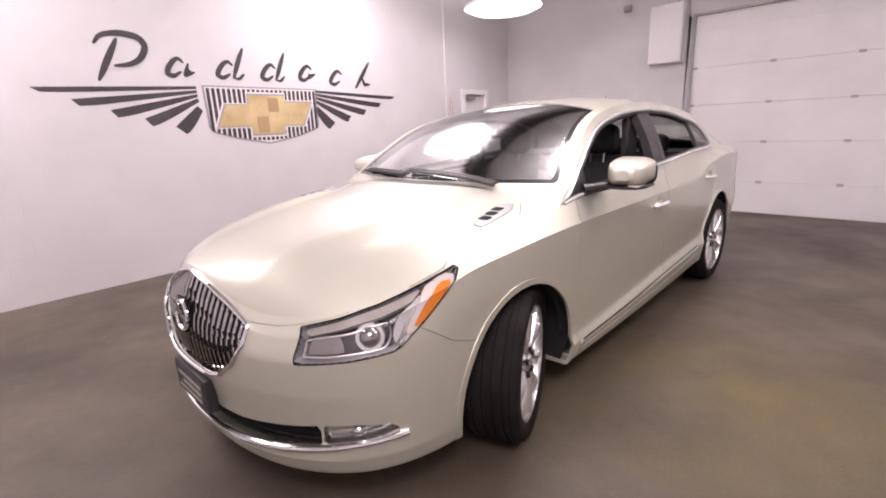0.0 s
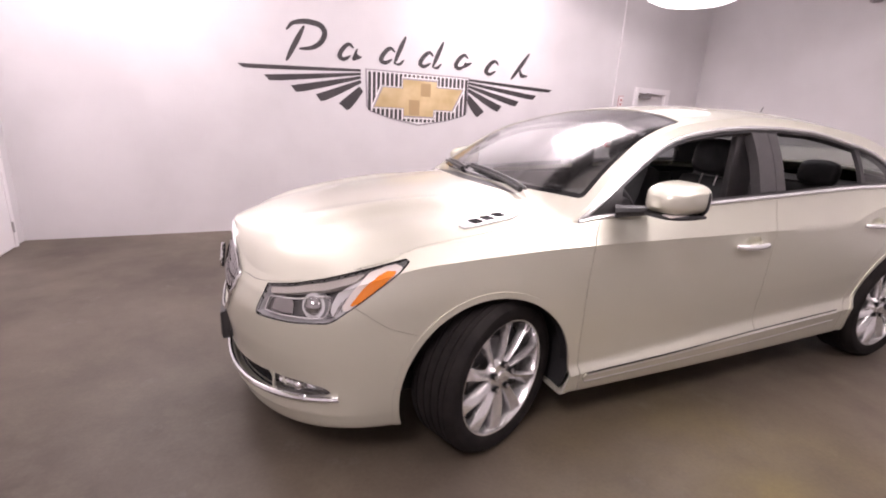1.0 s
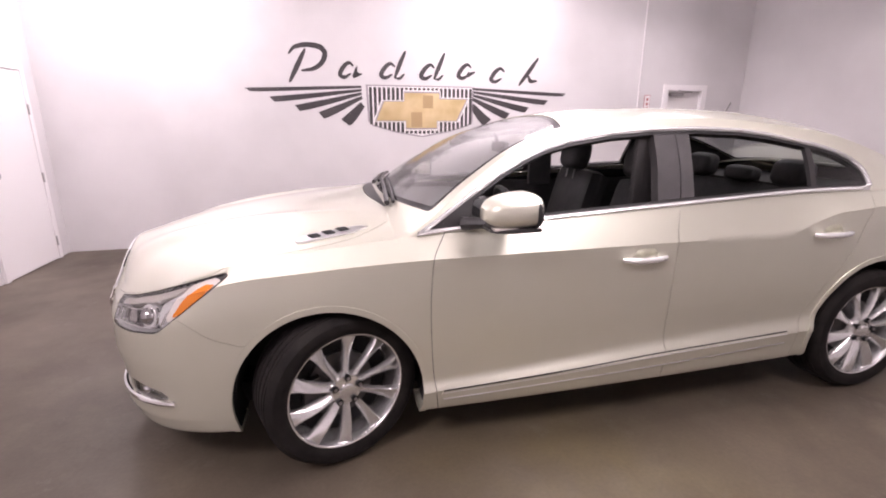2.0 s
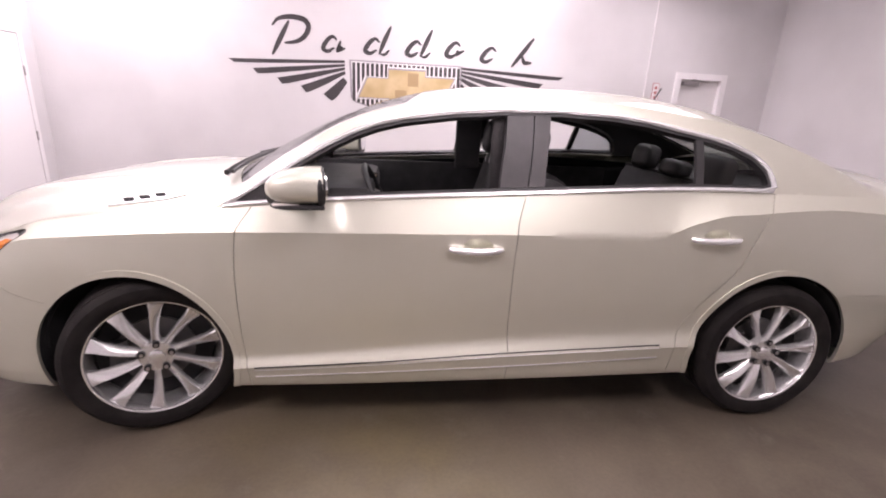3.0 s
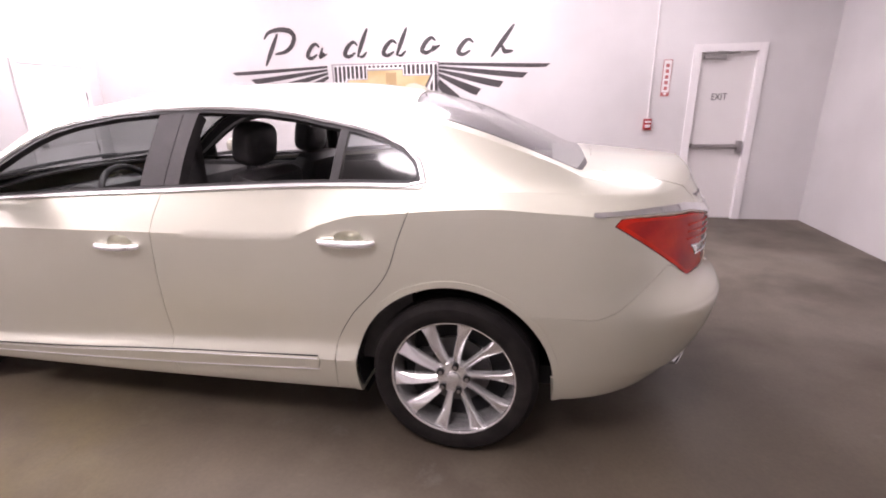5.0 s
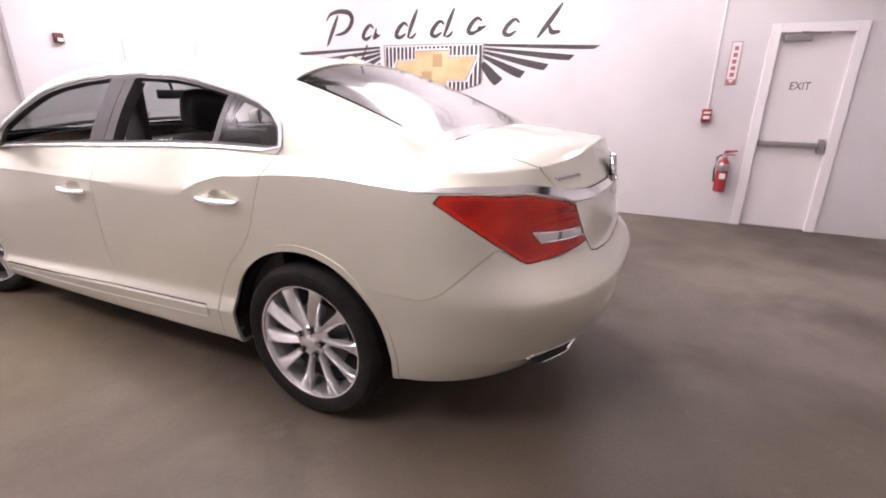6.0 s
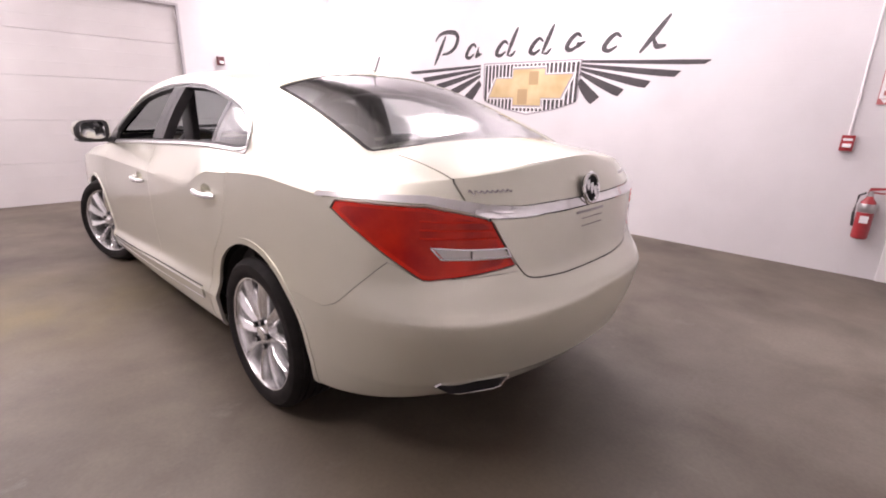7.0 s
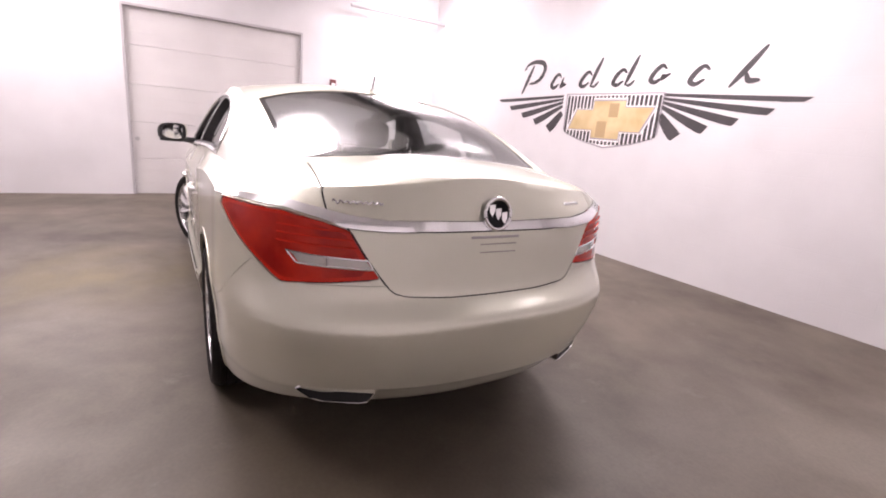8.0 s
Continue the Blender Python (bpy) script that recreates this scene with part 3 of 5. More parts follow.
TRUNK = [(3.1, 1.3), (2.52, 1.3), (2.53, 1.10), (2.575, 1.03), (2.645, 0.985), (2.69, 0.90), (2.737, 0.82), (2.765, 0.775), (2.80, 0.762), (2.90, 0.752), (3.1, 0.748)]
BUMPER_R = [(3.10, 0.655), (3.38, 0.655), (3.45, 0.69), (3.62, 0.86), (3.70, 0.80), (4.2, 0.80), (4.2, 0.0), (3.10, 0.0)]
BUMPER_F = [(-1.4, 0.0), (-0.20, 0.0), (-0.20, 0.60), (-0.36, 0.602), (-0.47, 0.64), (-0.56, 0.705), (-0.72, 0.80), (-1.4, 1.0)]
UZ = (3, 2)
PAINT_SHARP = 22


def paint(name, skin, faces, label="", sides=(-1, 1), material=None, parent=None, **k):
    return part(name, skin.mesh(faces, sides, **k), material or M_PAINT, parent or car, label, True, PAINT_SHARP)


def flank_point(u, z):
    """The place of the flank at wrap u and height z, and the way outwards there."""
    def at(uu, zz):
        lo, hi = 1.0, NL - 1.0
        for _ in range(24):
            m = (lo + hi) / 2
            lo, hi = (m, hi) if side_row(m, [uu])[0][2] < zz else (lo, m)
        return Vector(side_row(lo, [uu])[0][:3])
    p = at(u, z)
    n = (at(u + 0.01, z) - p).cross(at(u, z + 0.01) - p).normalized()
    n = n if n.y * 1 > 0 or abs(n.y) < 0.05 else -n
    return p, n


def wrap_of(x):
    return 1 + (x - X0) / (X1 - X0)


def tail_x(y, z):
    """How far back the tail reaches at a sideways place y and height z."""
    lo, hi = 2.0, 2.985
    for _ in range(20):
        m = (lo + hi) / 2
        lo, hi = (m, hi) if flank_point(m, z)[0].y > y else (lo, m)
    return flank_point(lo, z)[0].x


# flanks: openings first, then panels
body, _ = flank.cut(ARCH_F)
body, _ = flank.cut(ARCH_R, body)
whole = list(body)
HOOD_LINE = spline([(0.0, 0.880), (0.10, 0.842), (0.20, 0.789), (0.272, 0.743), (0.36, 0.742), (0.448, 0.753), (0.58, 0.779), (0.70, 0.811), (0.85, 0.861), (0.93, 0.892), (0.958, 0.918), (1.0, 0.96)])
hood_nose, body = flank.cut(lambda v: np.minimum(v[:, 2] - np.array([HOOD_LINE(u) for u in v[:, 3]]), 0.962 - v[:, 3]), body)
lamp_f, body = flank.cut(inside(HEADLAMP, UZ), body)
grille_f, body = flank.cut(inside(GRILLE, UZ), body)
intake_f, body = flank.cut(inside(INTAKE, UZ), body)
fog_f, body = flank.cut(inside(FOG, UZ), body)
lamp_r, body = flank.cut(inside(TAIL_LAMP, UZ), body)
strip_f, body = flank.cut(inside(STRIP, UZ), body)
molding_f, body = flank.cut(inside([(0.44, 0.272), (0.44, 0.312), (0.75, 0.330), (1.09, 0.350), (1.55, 0.381), (2.25, 0.412), (2.275, 0.402), (2.26, 0.352), (1.55, 0.318), (1.0, 0.293)]), body)
trunk_f, body = flank.cut(inside(TRUNK, UZ), body)
HANDLES = ((1.265, 1.485, 0.862), (2.315, 2.545, 0.922))
CUP_A, CUP_B = 0.064, 0.036
for x0, x1, z in HANDLES:
    _, body = flank.cut(lambda v: 0.0638 * (1 - ((v[:, 0] - (x0 + x1) / 2 - 0.01) / CUP_A) ** 2 - ((v[:, 2] - z - 0.012) / CUP_B) ** 2), body)
bumper_f, body = flank.cut(lambda v: np.minimum(inside(BUMPER_F)(v), -0.20 - v[:, 0]), body)
nose_f, body = flank.cut(lambda v: 0.445 - v[:, 3], body)
bumper_f = bumper_f + nose_f
bumper_r, body = flank.cut(inside(BUMPER_R), body)
fender, rest = flank.cut(lambda v: -beyond(FRONT_GAP)(v), body)
front_door, rest = flank.cut(lambda v: -beyond(B_GAP)(v), rest)
rear_door, quarter = flank.cut(lambda v: -beyond(REAR_GAP)(v), rest)

hood_y = spline([(-1.0, 0.9), (-0.45, 0.86), (-0.35, EDGE_Y(-0.35) - 0.008), (-0.1, EDGE_Y(-0.1) - 0.022), (0.08, EDGE_Y(0.08) - 0.05), (0.18, 0.735), (0.27, 0.66), (0.33, 0.59)])
cowl_x = lambda y: 0.185 + 0.17 * (y / 0.75) ** 2
hood_field = lambda v: np.minimum(np.array([hood_y(x) for x in v[:, 0]]) - v[:, 1], cowl_x(v[:, 1]) - v[:, 0])
hood_f, cap_rest = hood_skin.cut(hood_field)
cowl_f, fender_top = hood_skin.cut(lambda v: np.minimum(v[:, 0] - cowl_x(v[:, 1]) + 0.001, 0.72 - v[:, 1]), cap_rest)
vent_f, hood_f = hood_skin.cut(inside([(-0.17, 0.755), (-0.10, 0.70), (0.10, 0.685), (0.17, 0.705), (0.10, 0.745), (-0.10, 0.762)], (0, 1)), hood_f)
deck_lid, deck_side = deck_skin.cut(lambda v: np.minimum(0.575 + 0.085 * (v[:, 0] - 3.4) - v[:, 1], v[:, 0] - (3.385 - 0.06 * (v[:, 1] / 0.6) ** 2)))
deck_panel, deck_side = deck_skin.cut(lambda v: np.minimum(0.56 - v[:, 1], 3.5 - v[:, 0]) , deck_side)

paint("front_bumper", flank, bumper_f, gap=0.0003)
paint("rear_bumper", flank, bumper_r, gap=0.0003)
at_edge = lambda p: abs(abs(p.y) - EDGE_Y(p.x)) < 0.004 and abs(p.z - EDGE_Z(p.x)) < 0.004
hood = paint("hood", hood_skin, hood_f, more=((flank, hood_nose),), seam=at_edge)
trunk = paint("trunk_lid", flank, trunk_f, gap=0.0045, more=((deck_skin, deck_lid),), seam=at_edge)
paint("deck_panel", deck_skin, deck_panel)
part("cowl", hood_skin.mesh(cowl_f, flange=0.01, offset=0.001), M_BLACK, car, "black plastic cowl under the windscreen")
for sd in (-1, 1):
    paint("fender", flank, fender, sides=(sd,), more=((hood_skin, fender_top),), seam=at_edge)
    paint("front_door", flank, front_door, sides=(sd,))
    paint("rear_door", flank, rear_door, sides=(sd,))
    part("rocker_molding", flank.mesh(molding_f, (sd,), offset=0.006, flange=0.02, gap=0.0), M_PAINT, car, "", True, 25)
    # chrome lines of the molding
    for line, r in (([(0.45, 0.314), (0.9, 0.339), (1.55, 0.383), (2.26, 0.414)], 0.003), ([(0.45, 0.268), (0.9, 0.287), (1.55, 0.315), (2.27, 0.350)], 0.0034), ([(0.45, 0.302), (0.9, 0.327), (1.55, 0.371), (2.26, 0.402)], 0.0026)):
        zz = spline(line)
        pts = []
        for i in range(41):
            x = 0.45 + i * (2.262 - 0.45) / 40
            p, n = flank_point(wrap_of(x), zz(x))
            pts.append((p.x, sd * (p.y + 0.005), p.z))
        part("trim_line", tube(pts, r, 6), M_DULL if line[0][1] > 0.31 else M_BRIGHT, car, "thin dark groove line" if line[0][1] > 0.31 else "thin bright trim line")

    # rolled lips round the wheel arches
    for arch in (ARCH_F, ARCH_R):
        lip_f, _ = flank.cut(lambda v: 0.026 - arch(v), whole)
        part("arch_lip", flank.mesh(lip_f, (sd,), offset=0.004, flange=0.007, gap=0.0), M_PAINT, car, "", True, 25)

# the cabin: window outlines, roof, pillars, glass
lateral = lambda v: np.array([CANT_Y(x) for x in v[:, 0]]) - v[:, 1]
front_glass = lambda v: np.minimum.reduce([lateral(v) - 0.055, v[:, 0] - (0.265 + 0.14 * (v[:, 1] / 0.75) ** 2), (1.185 - 0.10 * (v[:, 1] / 0.6) ** 2) - v[:, 0]])
rear_glass = lambda v: np.minimum.reduce([lateral(v) - 0.055, v[:, 0] - (2.58 + 0.06 * (v[:, 1] / 0.6) ** 2), (3.385 - 0.07 * (v[:, 1] / 0.6) ** 2) - v[:, 0]])
dlo = inside(DLO + DLO_BELT)


def cabin_point(x, z, sd, off):
    """A place on the cabin's side at x and z, off metres in front of the sheet."""
    yb, zb, yc, zc = EDGE_Y(x), EDGE_Z(x), CANT_Y(x), CANT_Z(x)
    t = min(1.0, max(0.0, (z - zb) / max(zc - zb, 0.01)))
    return Vector((x, sd * (yb + (yc - yb) * t + 0.016 * math.sin(math.pi * t) * min(1, (zc - zb) / 0.2) + off), z))


DLO_LOOP = [(x, z - 0.008) for x, z in curve_outline(DLO, 70)] + [(x, z + 0.008) for x, z in DLO_BELT[1:-1]]
top_f = cabin.f
trim_all, top_f = cabin.cut(dlo, top_f)
inner, chrome_f = cabin.cut(shrink(dlo, 0.017), trim_all)
ws_f, top_f = cabin.cut(front_glass, top_f)
bl_f, top_f = cabin.cut(rear_glass, top_f)
ws_clear, ws_frit = cabin.cut(shrink(front_glass, 0.028), ws_f)
bl_clear, bl_frit = cabin.cut(shrink(rear_glass, 0.022), bl_f)
inner_c, frame_f = cabin.cut(shrink(dlo, 0.030), inner)
pill = lambda v: np.minimum(beyond([(1.30 + 0.17, 1.0), (1.47, 1.086), (1.50, 1.30), (1.515, 1.45)])(v), -beyond([(1.66, 1.0), (1.665, 1.098), (1.71, 1.43)])(v))
qbar = lambda v: 0.018 - np.abs(beyond([(2.335, 1.0), (2.36, 1.138), (2.385, 1.34), (2.40, 1.45)])(v))
pillar_f, holes = cabin.cut(pill, inner_c)
pillar_rear, pillar_front = cabin.cut(beyond([(1.565, 1.0), (1.588, 1.101), (1.62, 1.30), (1.635, 1.45)]), pillar_f)
qdiv_f, holes = cabin.cut(qbar, holes)
qglass_f, holes = cabin.cut(beyond([(2.335, 1.0), (2.36, 1.138), (2.385, 1.34), (2.40, 1.45)]), holes)
# the mirror's black sail at the front corner of the window
sail_f, holes = cabin.cut(lambda v: 0.58 + (v[:, 2] - 1.05) * 0.25 - v[:, 0], holes)

paint("body_shell", cabin, top_f, more=((flank, quarter), (deck_skin, deck_side)), seam=at_edge)


def thin_glass(name, tint, gloss):
    """Window glass: lets light straight through, and mirrors more the flatter one looks at it."""
    m = bpy.data.materials.new(name)
    m.use_nodes = True
    nt = m.node_tree
    nt.nodes.remove(nt.nodes["Principled BSDF"])
    tr, gl, lw, pw, ma, mx = (nt.nodes.new("ShaderNode" + n) for n in ("BsdfTransparent", "BsdfGlossy", "LayerWeight", "Math", "Math", "MixShader"))
    tr.inputs["Color"].default_value = (*tint, 1)
    gl.inputs["Roughness"].default_value = 0.11
    lw.inputs["Blend"].default_value = 0.5
    pw.operation, pw.inputs[1].default_value = "POWER", 4.0
    ma.operation, ma.inputs[1].default_value, ma.inputs[2].default_value = "MULTIPLY_ADD", 1 - gloss, gloss
    nt.links.new(lw.outputs["Facing"], pw.inputs[0])
    nt.links.new(pw.outputs[0], ma.inputs[0])
    nt.links.new(ma.outputs[0], mx.inputs[0])
    nt.links.new(tr.outputs[0], mx.inputs[1])
    nt.links.new(gl.outputs[0], mx.inputs[2])
    nt.links.new(mx.outputs[0], nt.nodes["Material Output"].inputs["Surface"])
    return m


M_WINDOW = thin_glass("window_glass", (0.62, 0.66, 0.66), 0.38)
M_WINDOWDARK = thin_glass("tinted_window_glass", (0.50, 0.54, 0.55), 0.10)
M_LENSCLEAR = thin_glass("lamp_glass", (0.96, 0.96, 0.96), 0.05)

ws = part("windshield", cabin.mesh(ws_clear, flange=0.0, gap=0.0, offset=-0.004), M_WINDOW, car, "clear windscreen reflecting the lamps")
part("frit_band", cabin.mesh(ws_frit, flange=0.006, gap=0.001, offset=-0.004), M_GLOSSBLACK, ws)
bl = part("rear_window", cabin.mesh(bl_clear, flange=0.0, gap=0.0, offset=-0.004), M_WINDOW, car, "large sloping rear window")
part("frit_band", cabin.mesh(bl_frit, flange=0.006, gap=0.001, offset=-0.004), M_GLOSSBLACK, bl)
for sd in (-1, 1):
    part("window_surround", cabin.mesh(chrome_f, (sd,), offset=0.004, flange=0.012, gap=0.0), M_TRIMBRIGHT, car, "bright chrome window surround")
    part("chrome_bead", tube([cabin_point(x, z, sd, 0.006) for x, z in DLO_LOOP], 0.0062, 6, closed=True), M_TRIMBRIGHT, car, "bright chrome bead round the side windows")
    part("window_frame", cabin.mesh(frame_f, (sd,), offset=-0.003, flange=0.03, gap=0.0), M_BLACK, car, "black window frame")
    for leaf in (pillar_front, pillar_rear):
        part("door_pillar", cabin.mesh(leaf, (sd,), offset=-0.002, flange=0.05, gap=0.0022), M_TRIM, car, "dark grey pillar between the windows")
    part("window_divider", cabin.mesh(qdiv_f, (sd,), offset=-0.004, flange=0.02, gap=0.0), M_BLACK, car)
    part("mirror_sail", cabin.mesh(sail_f, (sd,), offset=-0.002, flange=0.02, gap=0.0), M_BLACK, car)
    part("quarter_glass", cabin.mesh(qglass_f, (sd,), offset=-0.005, flange=0.0, gap=0.0), M_WINDOWDARK, car, "fixed tinted quarter glass")

# dark sheet behind the panels, which closes gaps and lamps
shell_f, _ = flank.cut(lambda v: v[:, 2] - 0.36, whole)
part("inner_shell", flank.mesh(shell_f, offset=-0.065, flange=0.0, gap=0.0), M_GAP, car)
part("cabin_lining", cabin.mesh(top_f, offset=-0.012, flange=0.0, gap=0.0), M_HEAD, car, "dark cloth roof and pillar lining")

# grille
part("grille_back", flank.mesh(grille_f, offset=-0.045, flange=0.0, gap=0.0), M_GAP, car)


def wrap_line(pts, sd, off=0.0, n=40):
    """Points on the flank along a (wrap, z) line."""
    line = curve_outline(pts, n) if len(pts) > 2 else [(pts[0][0] + (pts[1][0] - pts[0][0]) * i / n, pts[0][1] + (pts[1][1] - pts[0][1]) * i / n) for i in range(n + 1)]
    out = []
    for u, z in line:
        p, nn = flank_point(max(u, 0.0), z)
        out.append(Vector((p.x + nn.x * off, sd * (p.y + nn.y * off), p.z + nn.z * off)))
    return out


half = [(0.0, 0.872), (0.10, 0.834), (0.20, 0.781), (0.272, 0.735), (0.262, 0.67), (0.22, 0.59), (0.16, 0.53), (0.09, 0.505), (0.0, 0.50)]


def wrap_poly(pts, sd, off, n=10):
    out = []
    for a, b in zip(pts, pts[1:]):
        for i in range(n):
            u, z = a[0] + (b[0] - a[0]) * i / n, a[1] + (b[1] - a[1]) * i / n
            p, nn = flank_point(max(u, 0.0), z)
            out.append(Vector((p.x - off, sd * p.y, p.z)))
    return out


left, right = wrap_poly(half, -1, 0.004), wrap_poly(half, 1, 0.004)
frame_gr = part("grille", tube(left + right[::-1], 0.009, 8, closed=True), M_CHROME, car, "chrome waterfall grille")
GR_TOP, GR_LOW = spline([(0.0, 0.872), (0.10, 0.834), (0.20, 0.781), (0.272, 0.735)]), spline([(0.0, 0.50), (0.09, 0.505), (0.16, 0.53), (0.22, 0.59), (0.262, 0.67), (0.272, 0.735)])
for sd in (-1, 1):
    for i in range(12):
        u = (i + 0.5) * 0.0222
        pts = []
        for j in range(11):
            z = GR_LOW(u) + 0.006 + (GR_TOP(u) - GR_LOW(u) - 0.012) * j / 10
            p, nn = flank_point(u, z)
            bow = 0.026 - 0.014 * math.sin(math.pi * j / 10)
            pts.append((p.x + bow, sd * p.y, p.z))
        part("grille_bar", tube(pts, 0.0066, 6), M_DARKCHROME, frame_gr)


def emblem(name, parent, at, way, r):
    """A round badge: a chrome ring round a dark field with three slanted bright tabs."""
    q = Matrix.Translation(at) @ Vector(way).to_track_quat("Z", "Y").to_matrix().to_4x4()
    pts = [q @ Vector((r * 0.9 * math.cos(t), r * 0.9 * math.sin(t), 0.006)) for t in (2 * math.pi * k / 36 for k in range(36))]
    e = part(name, tube(pts, r * 0.13, 8, closed=True), M_CHROME, parent, "round chrome badge with a dark field")
    bm = bmesh.new()
    bmesh.ops.create_cone(bm, cap_ends=True, segments=32, radius1=r * 0.92, radius2=r * 0.88, depth=0.012, matrix=q)
    part("badge_field", bm, M_DULL, e)
    for k in range(3):
        tab = [(-0.20, 0.30), (0.20, 0.34), (0.20, -0.06), (0.0, -0.38), (-0.20, -0.10)]
        bm = prism([((a + (k - 1) * 0.44) * r, (b - (k - 1) * 0.24 * 0.9) * r) for a, b in tab], 0.004, lambda a, b, d: q @ Vector((a, b, 0.0062 + d)))
        part("badge_tab", bm, M_CHROME, e, "", False)
    return e


emblem("front_badge", car, (-1.048, 0, 0.70), (-1, 0, 0.12), 0.062)
emblem("rear_badge", car, (tail_x(0.04, 1.045) + 0.016, 0, 1.045), (1, 0, 0.15), 0.062)

# plate bracket on the nose, intake, fog lamps, lower chrome lip
bracket = part("plate_bracket", boxm(-1.072, -1.03, -0.17, 0.17, 0.335, 0.475, bevel=0.010), M_BLACK, car, "black plate bracket on the front bumper")
part("plate_face", boxm(-1.075, -1.071, -0.15, 0.15, 0.348, 0.462), M_TRIM, bracket, "dark dealer plate with unreadable lettering")
for k in range(3):
    part("lettering_bar", boxm(-1.0775, -1.075, -0.12, 0.12 - 0.05 * (k == 1), 0.365 + 0.03 * k, 0.378 + 0.03 * k), M_MARKGREY, bracket)
part("lower_intake", flank.mesh(intake_f, offset=-0.05, flange=0.0, gap=0.0), M_GAP, car, "dark lower air intake")
for k in range(4):
    z = 0.298 + 0.021 * k
    part("intake_slat", tube(wrap_poly([(0.46, z + 0.012), (0.3, z + 0.004), (0.0, z)], -1, -0.03)[:-1] + [Vector((a.x, -a.y, a.z)) for a in wrap_poly([(0.46, z + 0.012), (0.3, z + 0.004), (0.0, z)], -1, -0.03)][::-1], 0.004, 6), M_DULL, car)
lip = [(0.76, 0.345), (0.66, 0.333), (0.49, 0.312), (0.33, 0.293), (0.2, 0.280), (0.0, 0.272)]
lip_l = wrap_poly(lip, -1, 0.004)
part("lower_chrome_lip", tube(lip_l + [Vector((a.x, -a.y, a.z)) for a in lip_l[::-1]], 0.0125, 8), M_CHROME, car, "chrome strip under the air intake")
for sd in (-1, 1):
    fog = part("fog_lamp", flank.mesh(fog_f, (sd,), offset=-0.030, flange=0.0, gap=0.0), M_CHROME, car, "chrome fog lamp housing")
    p, nn = flank_point(0.60, 0.368)
    c = Vector((p.x, sd * p.y, p.z)) - Vector((nn.x, sd * nn.y, nn.z)) * 0.02
    bm = bmesh.new()
    bmesh.ops.create_uvsphere(bm, u_segments=20, v_segments=12, radius=0.024, matrix=Matrix.Translation(c))
    part("fog_bulb", bm, M_REFLECT, fog)
    part("fog_lens", flank.mesh(fog_f, (sd,), offset=-0.003, flange=0.035, gap=0.002), M_LENSCLEAR, fog)
    # headlamp
    head = part("headlamp", flank.mesh(lamp_f, (sd,), offset=-0.055, flange=0.0, gap=0.0), M_HOUSING, car, "large clear headlamp with an amber reflector")
    rim_in, rim = flank.cut(shrink(inside(HEADLAMP, UZ), 0.0028), lamp_f)
    part("lamp_rim", flank.mesh(rim, (sd,), offset=-0.001, flange=0.014, gap=0.0), M_GLOSSBLACK, head)
    part("lamp_wall", flank.mesh(rim, (sd,), offset=-0.004, flange=0.060, gap=0.0), M_GLEAM, head, "bright side walls of the lamp")
    amber_f, clear_f = flank.cut(inside(AMBER, UZ), rim_in)
    part("amber_reflector", flank.mesh(amber_f, (sd,), offset=-0.006, flange=0.02, gap=0.0), M_AMBER, head, "amber side reflector")
    edge_f, _ = flank.cut(inside(AMBER_EDGE, UZ), rim_in)
    part("reflector_border", flank.mesh(edge_f, (sd,), offset=-0.009, flange=0.01, gap=0.0), M_WHITELENS, head, "pale border round the amber reflector")
    band_f, _ = flank.cut(inside([(0.456, 0.741), (0.58, 0.767), (0.70, 0.799), (0.845, 0.848), (0.80, 0.815), (0.70, 0.777), (0.58, 0.747), (0.464, 0.724)], UZ), rim_in)
    part("light_guide", flank.mesh(band_f, (sd,), offset=-0.012, flange=0.02, gap=0.0), M_REVERSE, head, "grey light guide along the upper edge")
    side_f, _ = flank.cut(inside([(0.735, 0.664), (0.782, 0.702), (0.803, 0.765), (0.838, 0.838), (0.795, 0.812), (0.752, 0.788), (0.728, 0.72)], UZ), rim_in)
    part("side_reflector", flank.mesh(side_f, (sd,), offset=-0.018, flange=0.02, gap=0.0), M_GLEAM, head, "bright ribbed side reflector")
    for a in range(4):
        u0 = 0.742 + 0.012 * a
        part("reflector_rib", tube(wrap_line([(u0, 0.684 + 0.010 * a), (u0 + 0.024, 0.742 + 0.014 * a)], sd, -0.014, 8), 0.0022, 5), M_CHROME, head)
    part("chamber_frame", tube(wrap_line([(0.452, 0.656), (0.462, 0.714), (0.60, 0.738), (0.71, 0.765), (0.722, 0.715), (0.70, 0.672), (0.60, 0.662), (0.50, 0.655), (0.455, 0.656)], sd, -0.022, 44), 0.0038, 6), M_CHROME, head, "chrome frame round the lamp chambers")
    inner_b, _ = flank.cut(inside([(0.445, 0.650), (0.455, 0.705), (0.565, 0.722), (0.575, 0.668), (0.50, 0.653)], UZ), rim_in)
    part("inner_reflector", flank.mesh(inner_b, (sd,), offset=-0.035, flange=0.015, gap=0.0), M_DARKCHROME, head, "chrome inner reflector")
    p, nn = flank_point(0.655, 0.712)
    nv = Vector((nn.x, sd * nn.y, nn.z))
    c = Vector((p.x, sd * p.y, p.z)) - nv * 0.045
    part("projector_ring", cylm(c - nv * 0.02, c + nv * 0.014, 0.052, 0.048, n=32), M_GLEAM, head)
    bm = bmesh.new()
    bmesh.ops.create_uvsphere(bm, u_segments=24, v_segments=14, radius=0.038, matrix=Matrix.Translation(c + nv * 0.006))
    part("projector", bm, M_DARKCHROME, head, "round projector lens")
    part("lens", flank.mesh(clear_f, (sd,), offset=-0.001, flange=0.0, gap=0.0), M_LENSCLEAR, head, "clear outer lens")
